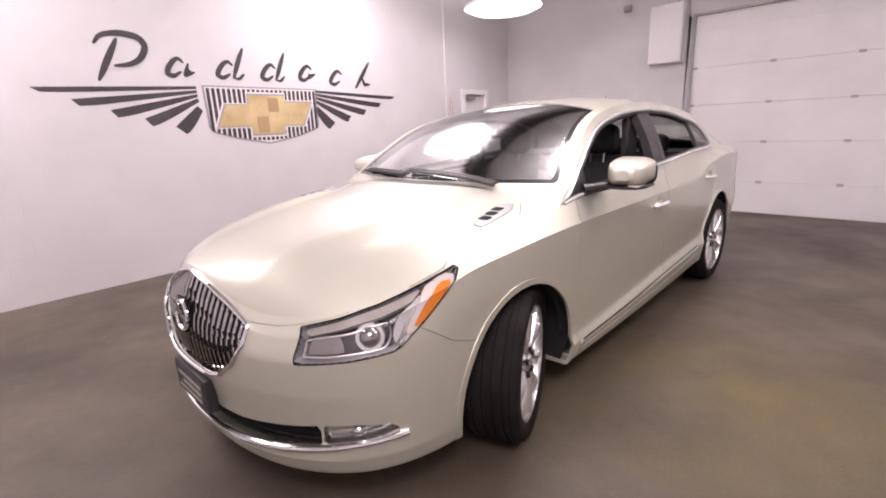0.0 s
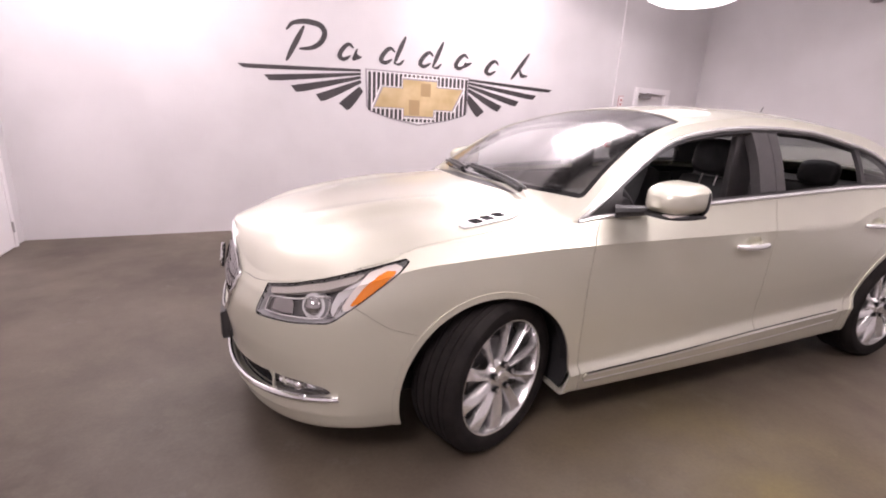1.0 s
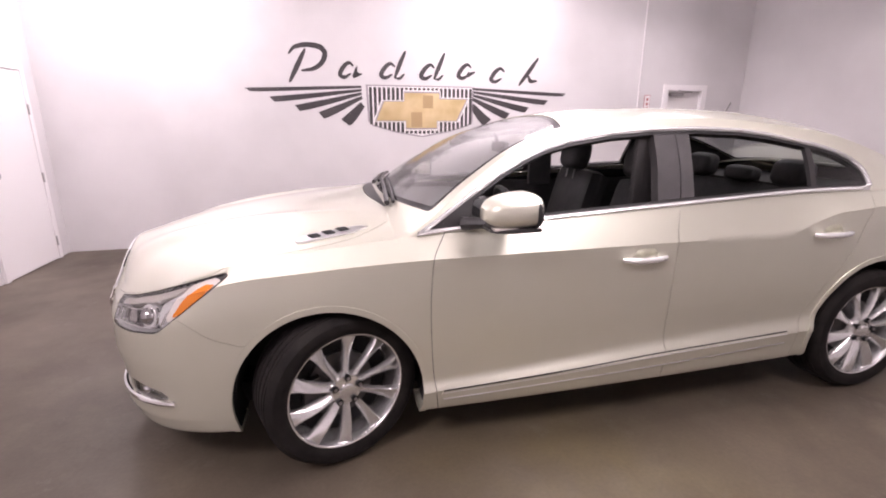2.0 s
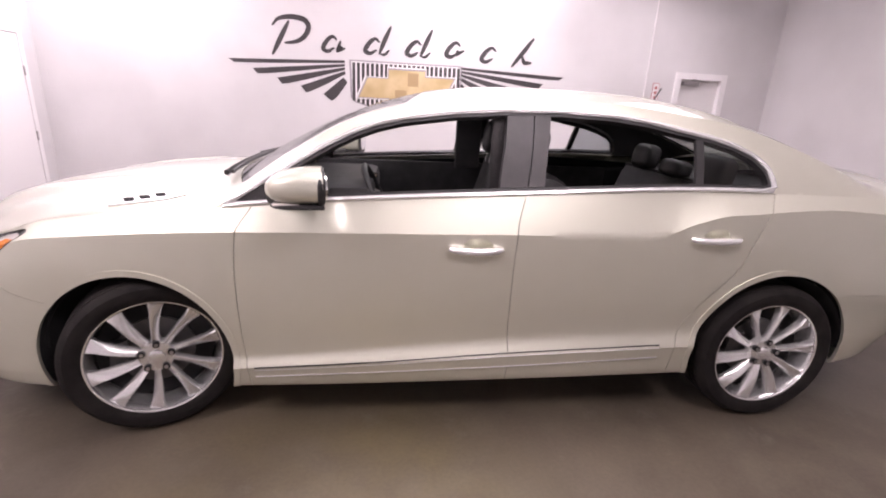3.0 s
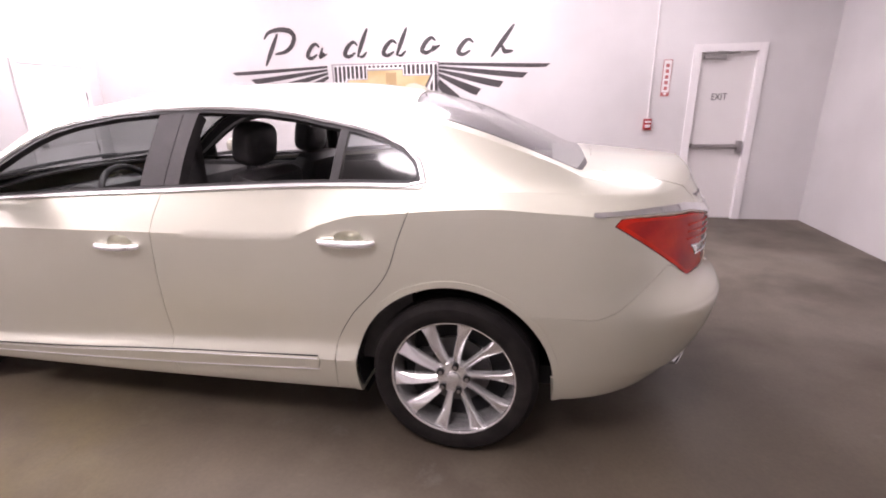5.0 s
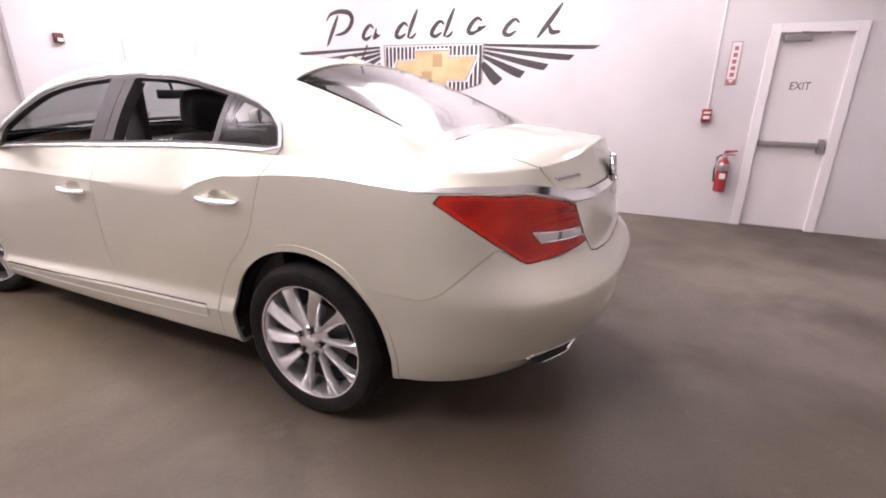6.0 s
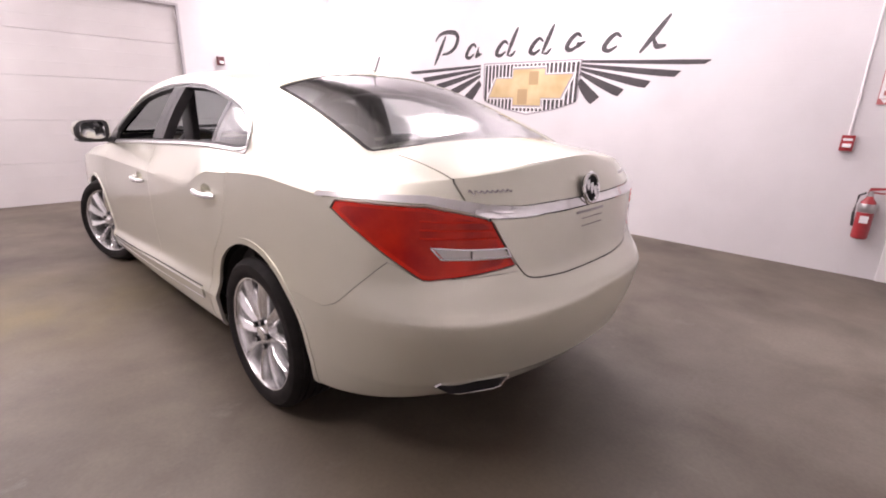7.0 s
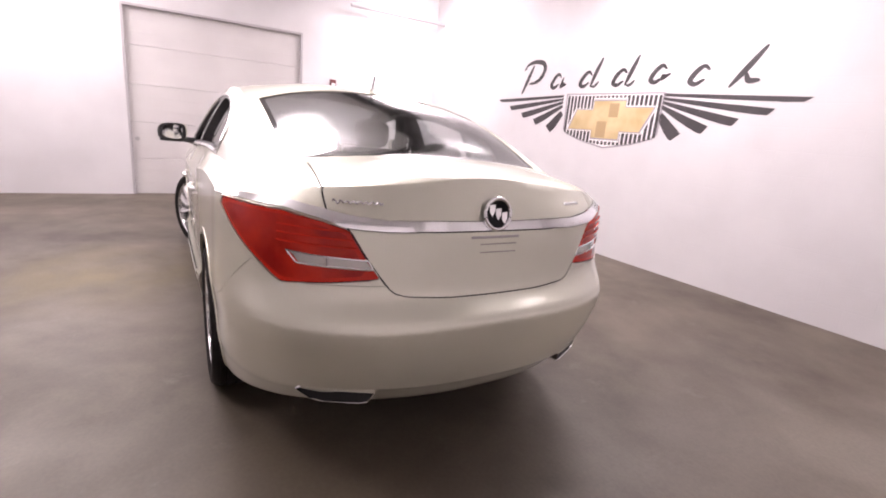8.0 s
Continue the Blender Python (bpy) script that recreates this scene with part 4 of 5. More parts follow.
    # tail lamp
    tl = part("tail_lamp", flank.mesh(lamp_r, (sd,), offset=-0.012, flange=0.02, gap=0.0015), M_REDDARK, car, "large red wrap-around tail lamp")
    lit, _ = flank.cut(shrink(inside(TAIL_LAMP, UZ), 0.003), lamp_r)
    rev, red = flank.cut(inside(REVERSE, UZ), lit)
    mid, border = flank.cut(shrink(inside(TAIL_LAMP, UZ), 0.016), red)
    part("red_lens", flank.mesh(mid, (sd,), offset=-0.002, flange=0.012, gap=0.0), M_RED, tl, "deep red middle of the lens")
    part("lens_border", flank.mesh(border, (sd,), offset=-0.002, flange=0.012, gap=0.0), M_REDRIB, tl, "bright red border of the lens")
    loop = [(a, b) for a, b in REVERSE] + [REVERSE[0]]
    part("reverse_bezel", tube(wrap_poly(loop, sd, 0.0, 8), 0.0032, 5, closed=True), M_CHROME, tl, "bright edge round the reversing lens")
    ru = wrap_poly([(2.585, 0.862), (2.585, 0.895)], sd, 0.0, 6)
    part("reverse_divider", tube(ru, 0.003, 5), M_DARKCHROME, tl)
    part("reverse_lens", flank.mesh(rev, (sd,), offset=-0.004, flange=0.01, gap=0.001), M_REVERSE, tl, "milky reversing lens")
    for k in range(3):
        zz = 0.925 + 0.027 * k
        pts = wrap_poly([(2.42, zz + 0.012), (2.55, zz + 0.006), (2.675 - 0.01 * k, zz)], sd, 0.0, 14)
        pts = [Vector((a.x + 0.001, a.y * 1.0005, a.z)) for a in pts]
        part("lens_rib", tube(pts, 0.0036, 6), M_REDRIB, tl)
    # exhaust tip
    tips = [(yy, tail_x(yy, 0.405)) for yy in (0.42, 0.50, 0.58, 0.64, 0.70)]
    tip_x = spline(tips)
    tip_ring = lambda k, s: [(0.555 + (a - 0.555) * s, 0.376 + (b - 0.376) * k) for a, b in ((0.435, 0.400), (0.55, 0.408), (0.672, 0.412), (0.685, 0.398), (0.64, 0.362), (0.60, 0.350), (0.48, 0.346), (0.452, 0.354))]
    bm = bmesh.new()
    rings = [[bm.verts.new((tip_x(a) + dx - 0.004 + (b - 0.40) * 0.35, sd * a, b)) for a, b in tip_ring(k, s)] for k, s, dx in ((1, 1, -0.10), (1, 1, 0.008), (0.96, 0.99, 0.011), (0.90, 0.97, 0.008), (0.87, 0.96, -0.09))]
    for p, q in zip(rings, rings[1:]):
        for i in range(8):
            bm.faces.new((p[i], p[(i + 1) % 8], q[(i + 1) % 8], q[i]))
    bmesh.ops.recalc_face_normals(bm, faces=bm.faces)
    tip = part("exhaust_tip", bm, M_CHROME, car, "chrome trapezoid exhaust tip")
    part("tip_mouth", prism(tip_ring(0.89, 0.965), 0.004, lambda a, b, d, sd=sd: Vector((tip_x(a) - 0.008 + d + (b - 0.40) * 0.35, sd * a, b))), M_GAP, tip)
part("rear_chrome_strip", flank.mesh(strip_f, offset=0.005, flange=0.012, gap=0.0), M_CHROME, car, "chrome strip across the tail")
# raised script on the lid, as plain bars; mark of a removed dealer plate
wave = [(-0.575 + 0.0035 * i, 1.070 + (0.0035 if i > 6 else 0.007) * math.sin(i * 1.15)) for i in range(45)]
part("script_line", tube([(tail_x(-a, b) + 0.003, a, b) for a, b in wave], 0.0026, 5), M_DARKCHROME, trunk, "thin chrome cursive line")
for y0, y1 in ((0.38, 0.405), (0.412, 0.43), (0.437, 0.455), (0.462, 0.485)):
    x = tail_x(abs(y0 + y1) / 2, 1.07)
    part("script_bar", boxm(x - 0.01, x + 0.004, y0, y1, 1.064, 1.076, bevel=0.002), M_CHROME, trunk)
x = tail_x(0.05, 0.962)
part("plate_lamp_slot", boxm(x - 0.02, x + 0.004, -0.11, 0.10, 0.958, 0.968, bevel=0.003), M_STEEL, trunk, "grey grip slot over the plate recess")
for z in (0.905, 0.935):
    x = tail_x(0.03, z)
    part("plate_mark", boxm(x - 0.02, x + 0.002, -0.07, 0.09, z, z + 0.004), M_MARKGREY, trunk)
# bonnet vents, wipers, antenna, handles, mirrors
def hood_z(x, y):
    ye, ze, zc = EDGE_Y(x), EDGE_Z(x), CENTRE(min(x, 0.25))
    return ze + (zc - ze) * (1 - min(1, abs(y) / ye) ** 2.6)


for sd in (-1, 1):
    vent = part("bonnet_vent", hood_skin.mesh(vent_f, (sd,), offset=0.006, flange=0.012, gap=0.0), M_BRIGHT, hood, "silver vent with three dark ports")
    for k in range(3):
        x = -0.062 + 0.058 * k
        y = 0.728 - 0.012 * k
        z = hood_z(x, y)
        bm = prism([(-0.030, -0.014), (-0.026, -0.018), (0.010, -0.018), (0.028, 0.012), (0.024, 0.017), (-0.010, 0.017)], 0.003,
                   lambda a, b, d, x=x, y=y, sd=sd: Vector((x + a, sd * (y + b * 0.9), hood_z(x + a, y + b) + 0.0062 + d)))
        part("vent_port", bm, M_GAP, vent)

    # door handles: a cup in the sheet metal and a chrome bar over it
    for x0, x1, z in HANDLES:
        xm = (x0 + x1) / 2
        cup, rings = bmesh.new(), []
        for k in range(7):
            r, row = 1.08 * (k + 0.02) / 6, []
            for i in range(24):
                a = 2 * math.pi * i / 24
                cx, cz = xm + 0.01 + CUP_A * r * math.cos(a), z + 0.012 + CUP_B * r * math.sin(a)
                q, _ = flank_point(wrap_of(cx), cz)
                row.append(cup.verts.new((cx, sd * (q.y - 0.0012 - 0.060 * max(0.0, 1 - r * r) ** 0.5 * (0.5 - 0.5 * r * math.sin(a))), cz)))
            rings.append(row)
        for a, b in zip(rings, rings[1:]):
            for i in range(24):
                cup.faces.new((a[i], b[i], b[(i + 1) % 24], a[(i + 1) % 24]))
        cup.faces.new(rings[0])
        part("handle_cup", cup, M_PAINT, car, "dished recess behind the handle")
        pts, rs = [], []
        for i in range(13):
            t = i / 12
            x = x0 + (x1 - x0) * t
            q, _ = flank_point(wrap_of(x), z)
            pts.append((x, sd * (q.y + 0.008 + 0.022 * math.sin(math.pi * t) ** 0.35), z - 0.004 * math.sin(math.pi * t)))
            rs.append(0.009 + 0.0055 * math.sin(math.pi * t) ** 0.3)
        handle = part("door_handle", tube(pts, rs, 12), M_TRIMBRIGHT, car, "bright pull handle")
        if sd < 0 and x0 < 2:
            kx, ky, kz = pts[10]
            part("keyhole", cylm((kx, ky - 0.0105, kz), (kx, ky - 0.0155, kz), 0.0075, n=14), M_STEEL, handle, "round steel keyhole")

    # mirror
    def mirror_shell(x_from, x_to, z_lo, z_hi, y_lo, y_hi, blunt):
        """A housing that swells from a rounded front to a flat back."""
        bm = bmesh.new()
        rings = []
        for i in range(11):
            t = i / 10
            g = (1 - (1 - (0.03 + 0.97 * t)) ** 3) ** blunt
            cy, cz = y_lo + (y_hi - y_lo) * 0.5 + 0.02 * (1 - t), z_lo + (z_hi - z_lo) * (0.42 + 0.08 * t)
            hy, hz = (y_hi - y_lo) / 2 * g, (z_hi - z_lo) / 2 * g
            ring = []
            for k in range(28):
                a = 2 * math.pi * k / 28
                ca, sa = math.cos(a), math.sin(a)
                ring.append(bm.verts.new((x_from + (x_to - x_from) * t + 0.02 * ca * t, sd * (cy + hy * math.copysign(abs(ca) ** 0.55, ca)), cz + hz * math.copysign(abs(sa) ** 0.6, sa) * (1 - 0.10 * ca))))
            rings.append(ring)
        for a, b in zip(rings, rings[1:]):
            for k in range(28):
                bm.faces.new((a[k], a[(k + 1) % 28], b[(k + 1) % 28], b[k]))
        bm.faces.new(rings[0][::-1])
        bm.faces.new(rings[-1])
        bmesh.ops.recalc_face_normals(bm, faces=bm.faces)
        return bm

    mir = part("door_mirror", mirror_shell(0.578, 0.768, 1.062, 1.190, 0.905, 1.108, 0.42), M_PAINT, car, "body-coloured door mirror", True, 40)
    part("mirror_base", mirror_shell(0.595, 0.770, 1.044, 1.070, 0.900, 1.100, 0.3), M_BLACK, mir, "black lower half of the mirror", True, 40)
    part("turn_repeater", boxm(0.605, 0.700, min(sd * 1.045, sd * 1.092), max(sd * 1.045, sd * 1.092), 1.058, 1.068, bevel=0.004), M_WHITELENS, mir)
    part("mirror_arm", tube([(0.55, sd * 0.85, 1.042), (0.60, sd * 0.90, 1.052), (0.66, sd * 0.95, 1.062)], [0.030, 0.024, 0.020], 10), M_BLACK, mir)
    part("mirror_rim", mirror_shell(0.768, 0.776, 1.058, 1.190, 0.914, 1.102, 0.05), M_BLACK, mir, "black mirror surround", True, 40)
    part("mirror_glass", mirror_shell(0.7765, 0.7785, 1.070, 1.178, 0.930, 1.080, 0.05), M_CHROME, mir, "mirror glass", True, 40)

for x0, y0, x1, y1 in ((0.235, -0.52, 0.275, 0.16), (0.225, 0.12, 0.33, 0.62)):
    def on_glass(x, y, up):
        r = min(1.0, abs(y) / CANT_Y(max(x, 0.21)))
        zc, zt = CANT_Z(max(x, 0.21)), CENTRE(x)
        return zc + (zt - zc) * (1 - r**2.5) + up
    pts = [(x0 + (x1 - x0) * t + 0.03, y0 + (y1 - y0) * t, on_glass(x0 + (x1 - x0) * t + 0.03, y0 + (y1 - y0) * t, 0.026)) for t in (i / 10 for i in range(11))]
    w = part("wiper", tube(pts, [0.013 - 0.0006 * i for i in range(11)], 8), M_BLACK, car, "black wiper arm and blade")
    part("wiper_blade", tube([(a + 0.03, b, c + 0.006) for a, b, c in pts], 0.009, 6), M_BLACK, w)
fin = [(0, 0), (0.13, 0), (0.115, 0.02), (0.06, 0.028), (0.03, 0.02)]
part("roof_antenna", prism(fin, 0.03, lambda a, b, d: Vector((2.42 + a, d - 0.015, CENTRE(2.42 + a) - 0.004 + b))), M_PAINT, car)
part("antenna_mast", tube([(2.53, 0, CENTRE(2.53)), (2.575, 0, CENTRE(2.53) + 0.085)], 0.004, 6), M_BLACK, car, "short black antenna mast")

# wheels
SPOKES = 10


def wheel(x, sd, steer):
    prof = [(0.248, -0.103), (0.259, -0.110), (0.272, -0.118), (0.296, -0.122), (0.318, -0.119), (0.334, -0.106), (0.342, -0.089)]
    tread = []
    for y0, y1 in ((-0.086, -0.066), (-0.057, -0.024), (-0.015, 0.015), (0.024, 0.057), (0.066, 0.086)):
        tread += [(0.3375, y0 - 0.001), (0.345, y0 + 0.001), (0.3455, (y0 + y1) / 2), (0.345, y1 - 0.001), (0.3375, y1 + 0.001)]
    prof = prof + tread + [(r, -y) for r, y in prof[::-1]]
    tyre = part("wheel", lathe(prof, 72), M_RUBBER, car, "black tyre on a ten-spoke alloy wheel", True, 30)
    rim = lathe([(0.262, -0.104), (0.2585, -0.110), (0.252, -0.108), (0.247, -0.098), (0.243, -0.07), (0.232, -0.02), (0.228, 0.06), (0.245, 0.10), (0.262, 0.105)], 64)
    part("rim", rim, M_SILVER, tyre, "bright silver alloy rim")
    part("wheel_well", cylm((0, -0.005, 0), (0, 0.09, 0), 0.226, n=40), M_GAP, tyre)
    part("brake_disc", cylm((0, -0.022, 0), (0, -0.006, 0), 0.150, n=40), M_DISC, tyre, "dark grey brake disc")
    part("caliper", prism([(-0.17, -0.05), (-0.11, -0.07), (-0.105, 0.07), (-0.17, 0.05)], 0.05, lambda a, b, d: Vector((a, -0.055 + d, b))), M_DISC, tyre)
    # one spoke: a broad turned blade, dished on one half and with a raised leading edge, that flares into the rim
    bm = bmesh.new()
    rows = []
    for i in range(11):
        t = i / 10
        r = 0.046 + 0.203 * t
        wd = 0.0125 + 0.0125 * t ** 0.8 + 0.009 * max(0.0, t - 0.86) / 0.14
        y = -0.086 - 0.018 * math.sin(math.pi * t * 0.78) - 0.003 * t
        tw = 0.016 * math.sin(math.pi * min(1.0, t * 1.1)) + 0.004
        cx = -0.003 * math.sin(math.pi * t) + 0.005 * t
        rows.append([bm.verts.new((cx + a, b, r)) for a, b in ((-wd, y + 0.034), (-wd, y + 0.003), (-wd * 0.80, y - 0.0035), (-wd * 0.45, y - 0.002), (wd * 0.15, y + 0.002 + tw * 0.35), (wd * 0.70, y + 0.003 + tw * 0.7), (wd, y + 0.008 + tw), (wd, y + 0.036))])
    for a, b in zip(rows, rows[1:]):
        for k in range(7):
            bm.faces.new((a[k], a[k + 1], b[k + 1], b[k]))
        bm.faces.new((a[7], a[0], b[0], b[7]))
    bm.faces.new(rows[0])
    bm.faces.new(rows[-1][::-1])
    bmesh.ops.recalc_face_normals(bm, faces=bm.faces)
    first = part("spoke", bm, M_SILVER, tyre, "", True, 35)
    for k in range(1, SPOKES):
        o = new("spoke", first.data)
        o.parent = tyre
        o.matrix_basis = pose(0, 0, 0, 0, 360 * k / SPOKES, 0)
    part("hub_cap", lathe([(0.0005, -0.106), (0.020, -0.106), (0.030, -0.102), (0.033, -0.096), (0.066, -0.092), (0.078, -0.06)], 36), M_SILVER, tyre, "round silver hub cap")
    nut = None
    for k in range(5):
        a = 2 * math.pi * (k + 0.25) / 5
        if nut is None:
            bm = bmesh.new()
            cyl(bm, (0, -0.106, 0), (0, -0.075, 0), 0.0135, n=16)
            nut = part("nut_pocket", bm, M_DULL, tyre, "dark lug nut pocket", False)
            stud = part("lug_nut", cylm((0, -0.110, 0), (0, -0.075, 0), 0.0085, n=6), M_STEEL, nut, "", False)
            o = nut
        else:
            o = new("nut_pocket", nut.data)
            o.parent = tyre
            new("lug_nut", stud.data).parent = o
        o.matrix_basis = pose(0.058 * math.cos(a), 0, 0.058 * math.sin(a))
    tyre.matrix_basis = pose(x, sd * 0.793, 0.345, 0, 0, steer + (180 if sd > 0 else 0)) @ pose(0, 0, 0, 0, 11 if x > 1 else 4, 0)
    return tyre


for x, steer in ((0.0, 22), (REAR_X, 0)):
    for sd in (-1, 1):
        wheel(x, sd, steer)
        # wheel house: a dark liner over the tyre
        bm = bmesh.new()
        n, R, xc, lo = 28, 0.412, x - (0.018 if x < 1 else 0.003), -0.10 if x < 1 else 0.02
        ring = [[bm.verts.new((xc + R * math.cos(a), sd * (yy + min(0.0, math.sin(a)) * 0.10 * (yy > 0.6)), 0.33 + R * math.sin(a))) for a in (math.pi * (lo + (1.10 - lo) * i / n) for i in range(n + 1))] for yy in (0.875, 0.50)]
        for i in range(n):
            bm.faces.new((ring[0][i], ring[0][i + 1], ring[1][i + 1], ring[1][i]))
        bm.faces.new(ring[1])
        part("wheel_house", bm, M_GAP, car, "dark wheel house liner")
part("underbody", boxm(-0.55, 3.45, -0.66, 0.66, 0.21, 0.31, bevel=0.02), M_GAP, car, "dark underside")

# ---- inside the car ----
part("cabin_floor", boxm(0.45, 2.38, -0.80, 0.80, 0.30, 0.36), M_CLOTH, car)
bm = bmesh.new()
box(bm, 0.30, 0.92, -0.80, 0.80, 0.62, 0.99, bevel=0.06)
dash = part("dashboard", bm, M_CLOTH, car, "dark padded dashboard")
part("instrument_hood", boxm(0.72, 0.93, -0.56, -0.20, 0.93, 1.045, bevel=0.04), M_CLOTH, dash)
part("centre_screen", boxm(0.86, 0.93, -0.14, 0.14, 0.88, 1.02, bevel=0.02), M_GLOSSBLACK, dash)
part("centre_console", boxm(0.85, 1.75, -0.14, 0.14, 0.36, 0.66, bevel=0.04), M_CLOTH, car)
ringpts = []
for i in range(28):
    a = 2 * math.pi * i / 28
    ringpts.append(Vector((0.955, -0.37, 0.95)) + pose(0, 0, 0, 0, -24, 0).to_3x3() @ Vector((0, 0.185 * math.cos(a), 0.185 * math.sin(a))))
sw = part("steering_wheel", tube(ringpts, 0.016, 8, closed=True), M_CLOTH, car, "black leather steering wheel")
part("wheel_hub", boxm(0.895, 0.965, -0.45, -0.29, 0.885, 0.995, bevel=0.03), M_CLOTH, sw)
part("wheel_spoke", boxm(0.94, 0.955, -0.54, -0.20, 0.93, 0.96, bevel=0.005), M_SILVER, sw)
part("rear_view_mirror", boxm(0.98, 1.01, -0.13, 0.11, 1.285, 1.345, bevel=0.012), M_BLACK, car, "black rear-view mirror under the roof")
part("mirror_stem", tube([(0.96, -0.01, 1.40), (0.985, -0.01, 1.33)], 0.01, 8), M_BLACK, car)


def soft_box(x0, x1, y0, y1, z0, z1, tilt=0, pivot=(0, 0, 0), bevel=0.05):
    bm = boxm(x0, x1, y0, y1, z0, z1, bevel=bevel)
    m = Matrix.Translation(pivot) @ pose(0, 0, 0, 0, tilt, 0) @ Matrix.Translation([-p for p in pivot])
    bm.transform(m)
    return bm


def pillow(cx, cy, cz, hx, hy, hz, tilt, power=0.55):
    """A padded head restraint: a rounded block, leaning by tilt degrees."""
    bm = bmesh.new()
    bmesh.ops.create_uvsphere(bm, u_segments=24, v_segments=14, radius=1.0)
    soft = lambda a: math.copysign(abs(a) ** power, a)
    for v in bm.verts:
        v.co = Vector((hx * soft(v.co.x), hy * soft(v.co.y), hz * soft(v.co.z) * (1 - 0.06 * abs(v.co.y))))
    bm.transform(pose(cx, cy, cz, 0, tilt, 0))
    return bm


for y, dx in ((-0.36, 0.0), (0.34, -0.05)):
    seat = part("front_seat", soft_box(1.12 + dx, 1.65 + dx, y - 0.26, y + 0.26, 0.48, 0.66, -6, (1.37, y, 0.55)), M_CLOTH, car, "dark leather front seat")
    part("seat_back", soft_box(1.57 + dx, 1.73 + dx, y - 0.25, y + 0.25, 0.55, 1.15, 16, (1.63, y, 0.6), 0.07), M_CLOTH, seat)
    part("head_restraint", pillow(1.73 + dx, y, 1.245, 0.066, 0.135, 0.108, 10), M_CLOTH, seat)
    for dy in (-0.05, 0.05):
        part("restraint_post", tube([(1.69 + dx, y + dy, 1.08), (1.715 + dx, y + dy, 1.18)], 0.006, 6), M_STEEL, seat)
    part("seat_base", boxm(1.2, 1.60, y - 0.22, y + 0.22, 0.36, 0.49), M_BLACK, seat)
bench = part("rear_bench", soft_box(2.05, 2.62, -0.64, 0.64, 0.45, 0.66, -5, (2.3, 0, 0.5)), M_CLOTH, car, "dark leather rear bench")
part("bench_back", soft_box(2.55, 2.73, -0.62, 0.62, 0.55, 1.10, 20, (2.6, 0, 0.6), 0.06), M_CLOTH, bench)
for y in (-0.37, 0.37, 0.0):
    part("head_restraint", pillow(2.755, y, 1.155 if y else 1.12, 0.055, 0.125, 0.085 if y else 0.055, 10), M_CLOTH, bench)
part("parcel_shelf", boxm(2.74, 3.34, -0.62, 0.62, 1.06, 1.085), M_CLOTH, car)
for sd in (-1, 1):
    part("door_card", boxm(0.46, 2.66, min(sd * 0.77, sd * 0.815), max(sd * 0.77, sd * 0.815), 0.36, 1.02, bevel=0.01), M_CLOTH, car, "dark inner door trim")
    part("inner_pillar", soft_box(1.46, 1.64, min(sd * 0.63, sd * 0.67), max(sd * 0.63, sd * 0.67), 1.0, 1.40, 0, (1.5, 0, 1.0), 0.015), M_TRIM, car)

# ---- things of the room ----
def on_wall(x, z, out):
    """A place on the painted wall, out metres in front of it."""
    return Vector((x + WALL_SLOPE * out, wall_y(x) - out, z))


def wall_prism(poly, thick, base=0.0):
    return prism(poly, thick, lambda a, b, d: on_wall(a, b, base + d))


# painted emblem: wings, shield and an abstract line of brush strokes above them
mural = thing("wall_emblem", "dark painted winged shield with a gold cross on a white wall", "wall emblem", on_wall(1.1, 1.3, 0.0))
INV = Matrix.Translation(-on_wall(1.1, 1.3, 0.0))


def mural_part(name, poly, material, layer, label=""):
    bm = wall_prism(poly, 0.0016, 0.0005 + 0.0017 * layer)
    bm.transform(INV)
    return part(name, bm, material, mural, label, False)


SX = (1.858 - 0.446) / 487.0          # one unit of the emblem's drawing
UX = lambda a: 0.446 + SX * ((a - 575) * 0.946 if a < 575 else (a - 575 if a <= 1062 else 487 + (a - 1062) * 1.05))
UZED = lambda b: 1.911 - (b - 216) * 0.00281
draw = lambda pts: [(UX(a), UZED(b)) for a, b in pts]


def feather(x0, y0, x1, y1, w0, w1):
    """A feather of the wing: narrow at its root, cut obliquely at the tip, with a bowed lower edge."""
    d = Vector((x1 - x0, y1 - y0)).normalized()
    n = Vector((-d.y, d.x))
    n = n if n.y > 0 else -n
    p0, p1 = Vector((x0, y0)), Vector((x1, y1))
    pts = [p0 + n * w0 / 2]
    for i in range(1, 8):
        t = i / 8
        pts.append(p0 + (p1 - p0) * t * 0.97 + n * (w0 + (w1 - w0) * t) * (0.5 + 0.12 * math.sin(math.pi * t)))
    pts.append(p0 + (p1 - p0) * 0.955 + n * w1 * 0.42)
    pts.append(p1 - n * w1 * 0.45)
    pts.append(p0 - n * w0 / 2)
    return [tuple(p) for p in pts]


WING = [((556, 226), (62, 246), 10, 17), ((556, 240), (160, 284), 10, 26), ((556, 254), (265, 320), 11, 32), ((557, 270), (368, 350), 13, 38), ((558, 300), (475, 380), 26, 50)]
for (x0, y0), (x1, y1), w0, w1 in WING:
    mural_part("wing_feather", draw(feather(x0, y0, x1, y1, w0, w1)), M_CHARCOAL, 0)
    m = 818
    sx = (1515 - m) / (m - 50)
    mural_part("wing_feather", draw([(m + (m - a) * sx * (1.0 if a < 500 else 1.0), b) for a, b in feather(x0, y0, x1, y1, w0, w1)][::-1]), M_CHARCOAL, 0)
shield = [(575, 216), (1062, 216), (1058, 372), (1040, 392), (950, 420), (818, 444), (690, 420), (598, 392), (580, 372)]
mural_part("shield_border", draw(shield), M_GREY, 0, "grey shield outline")
inset = [(818 + (a - 818) * 0.965, 322 + (b - 322) * 0.945) for a, b in shield]
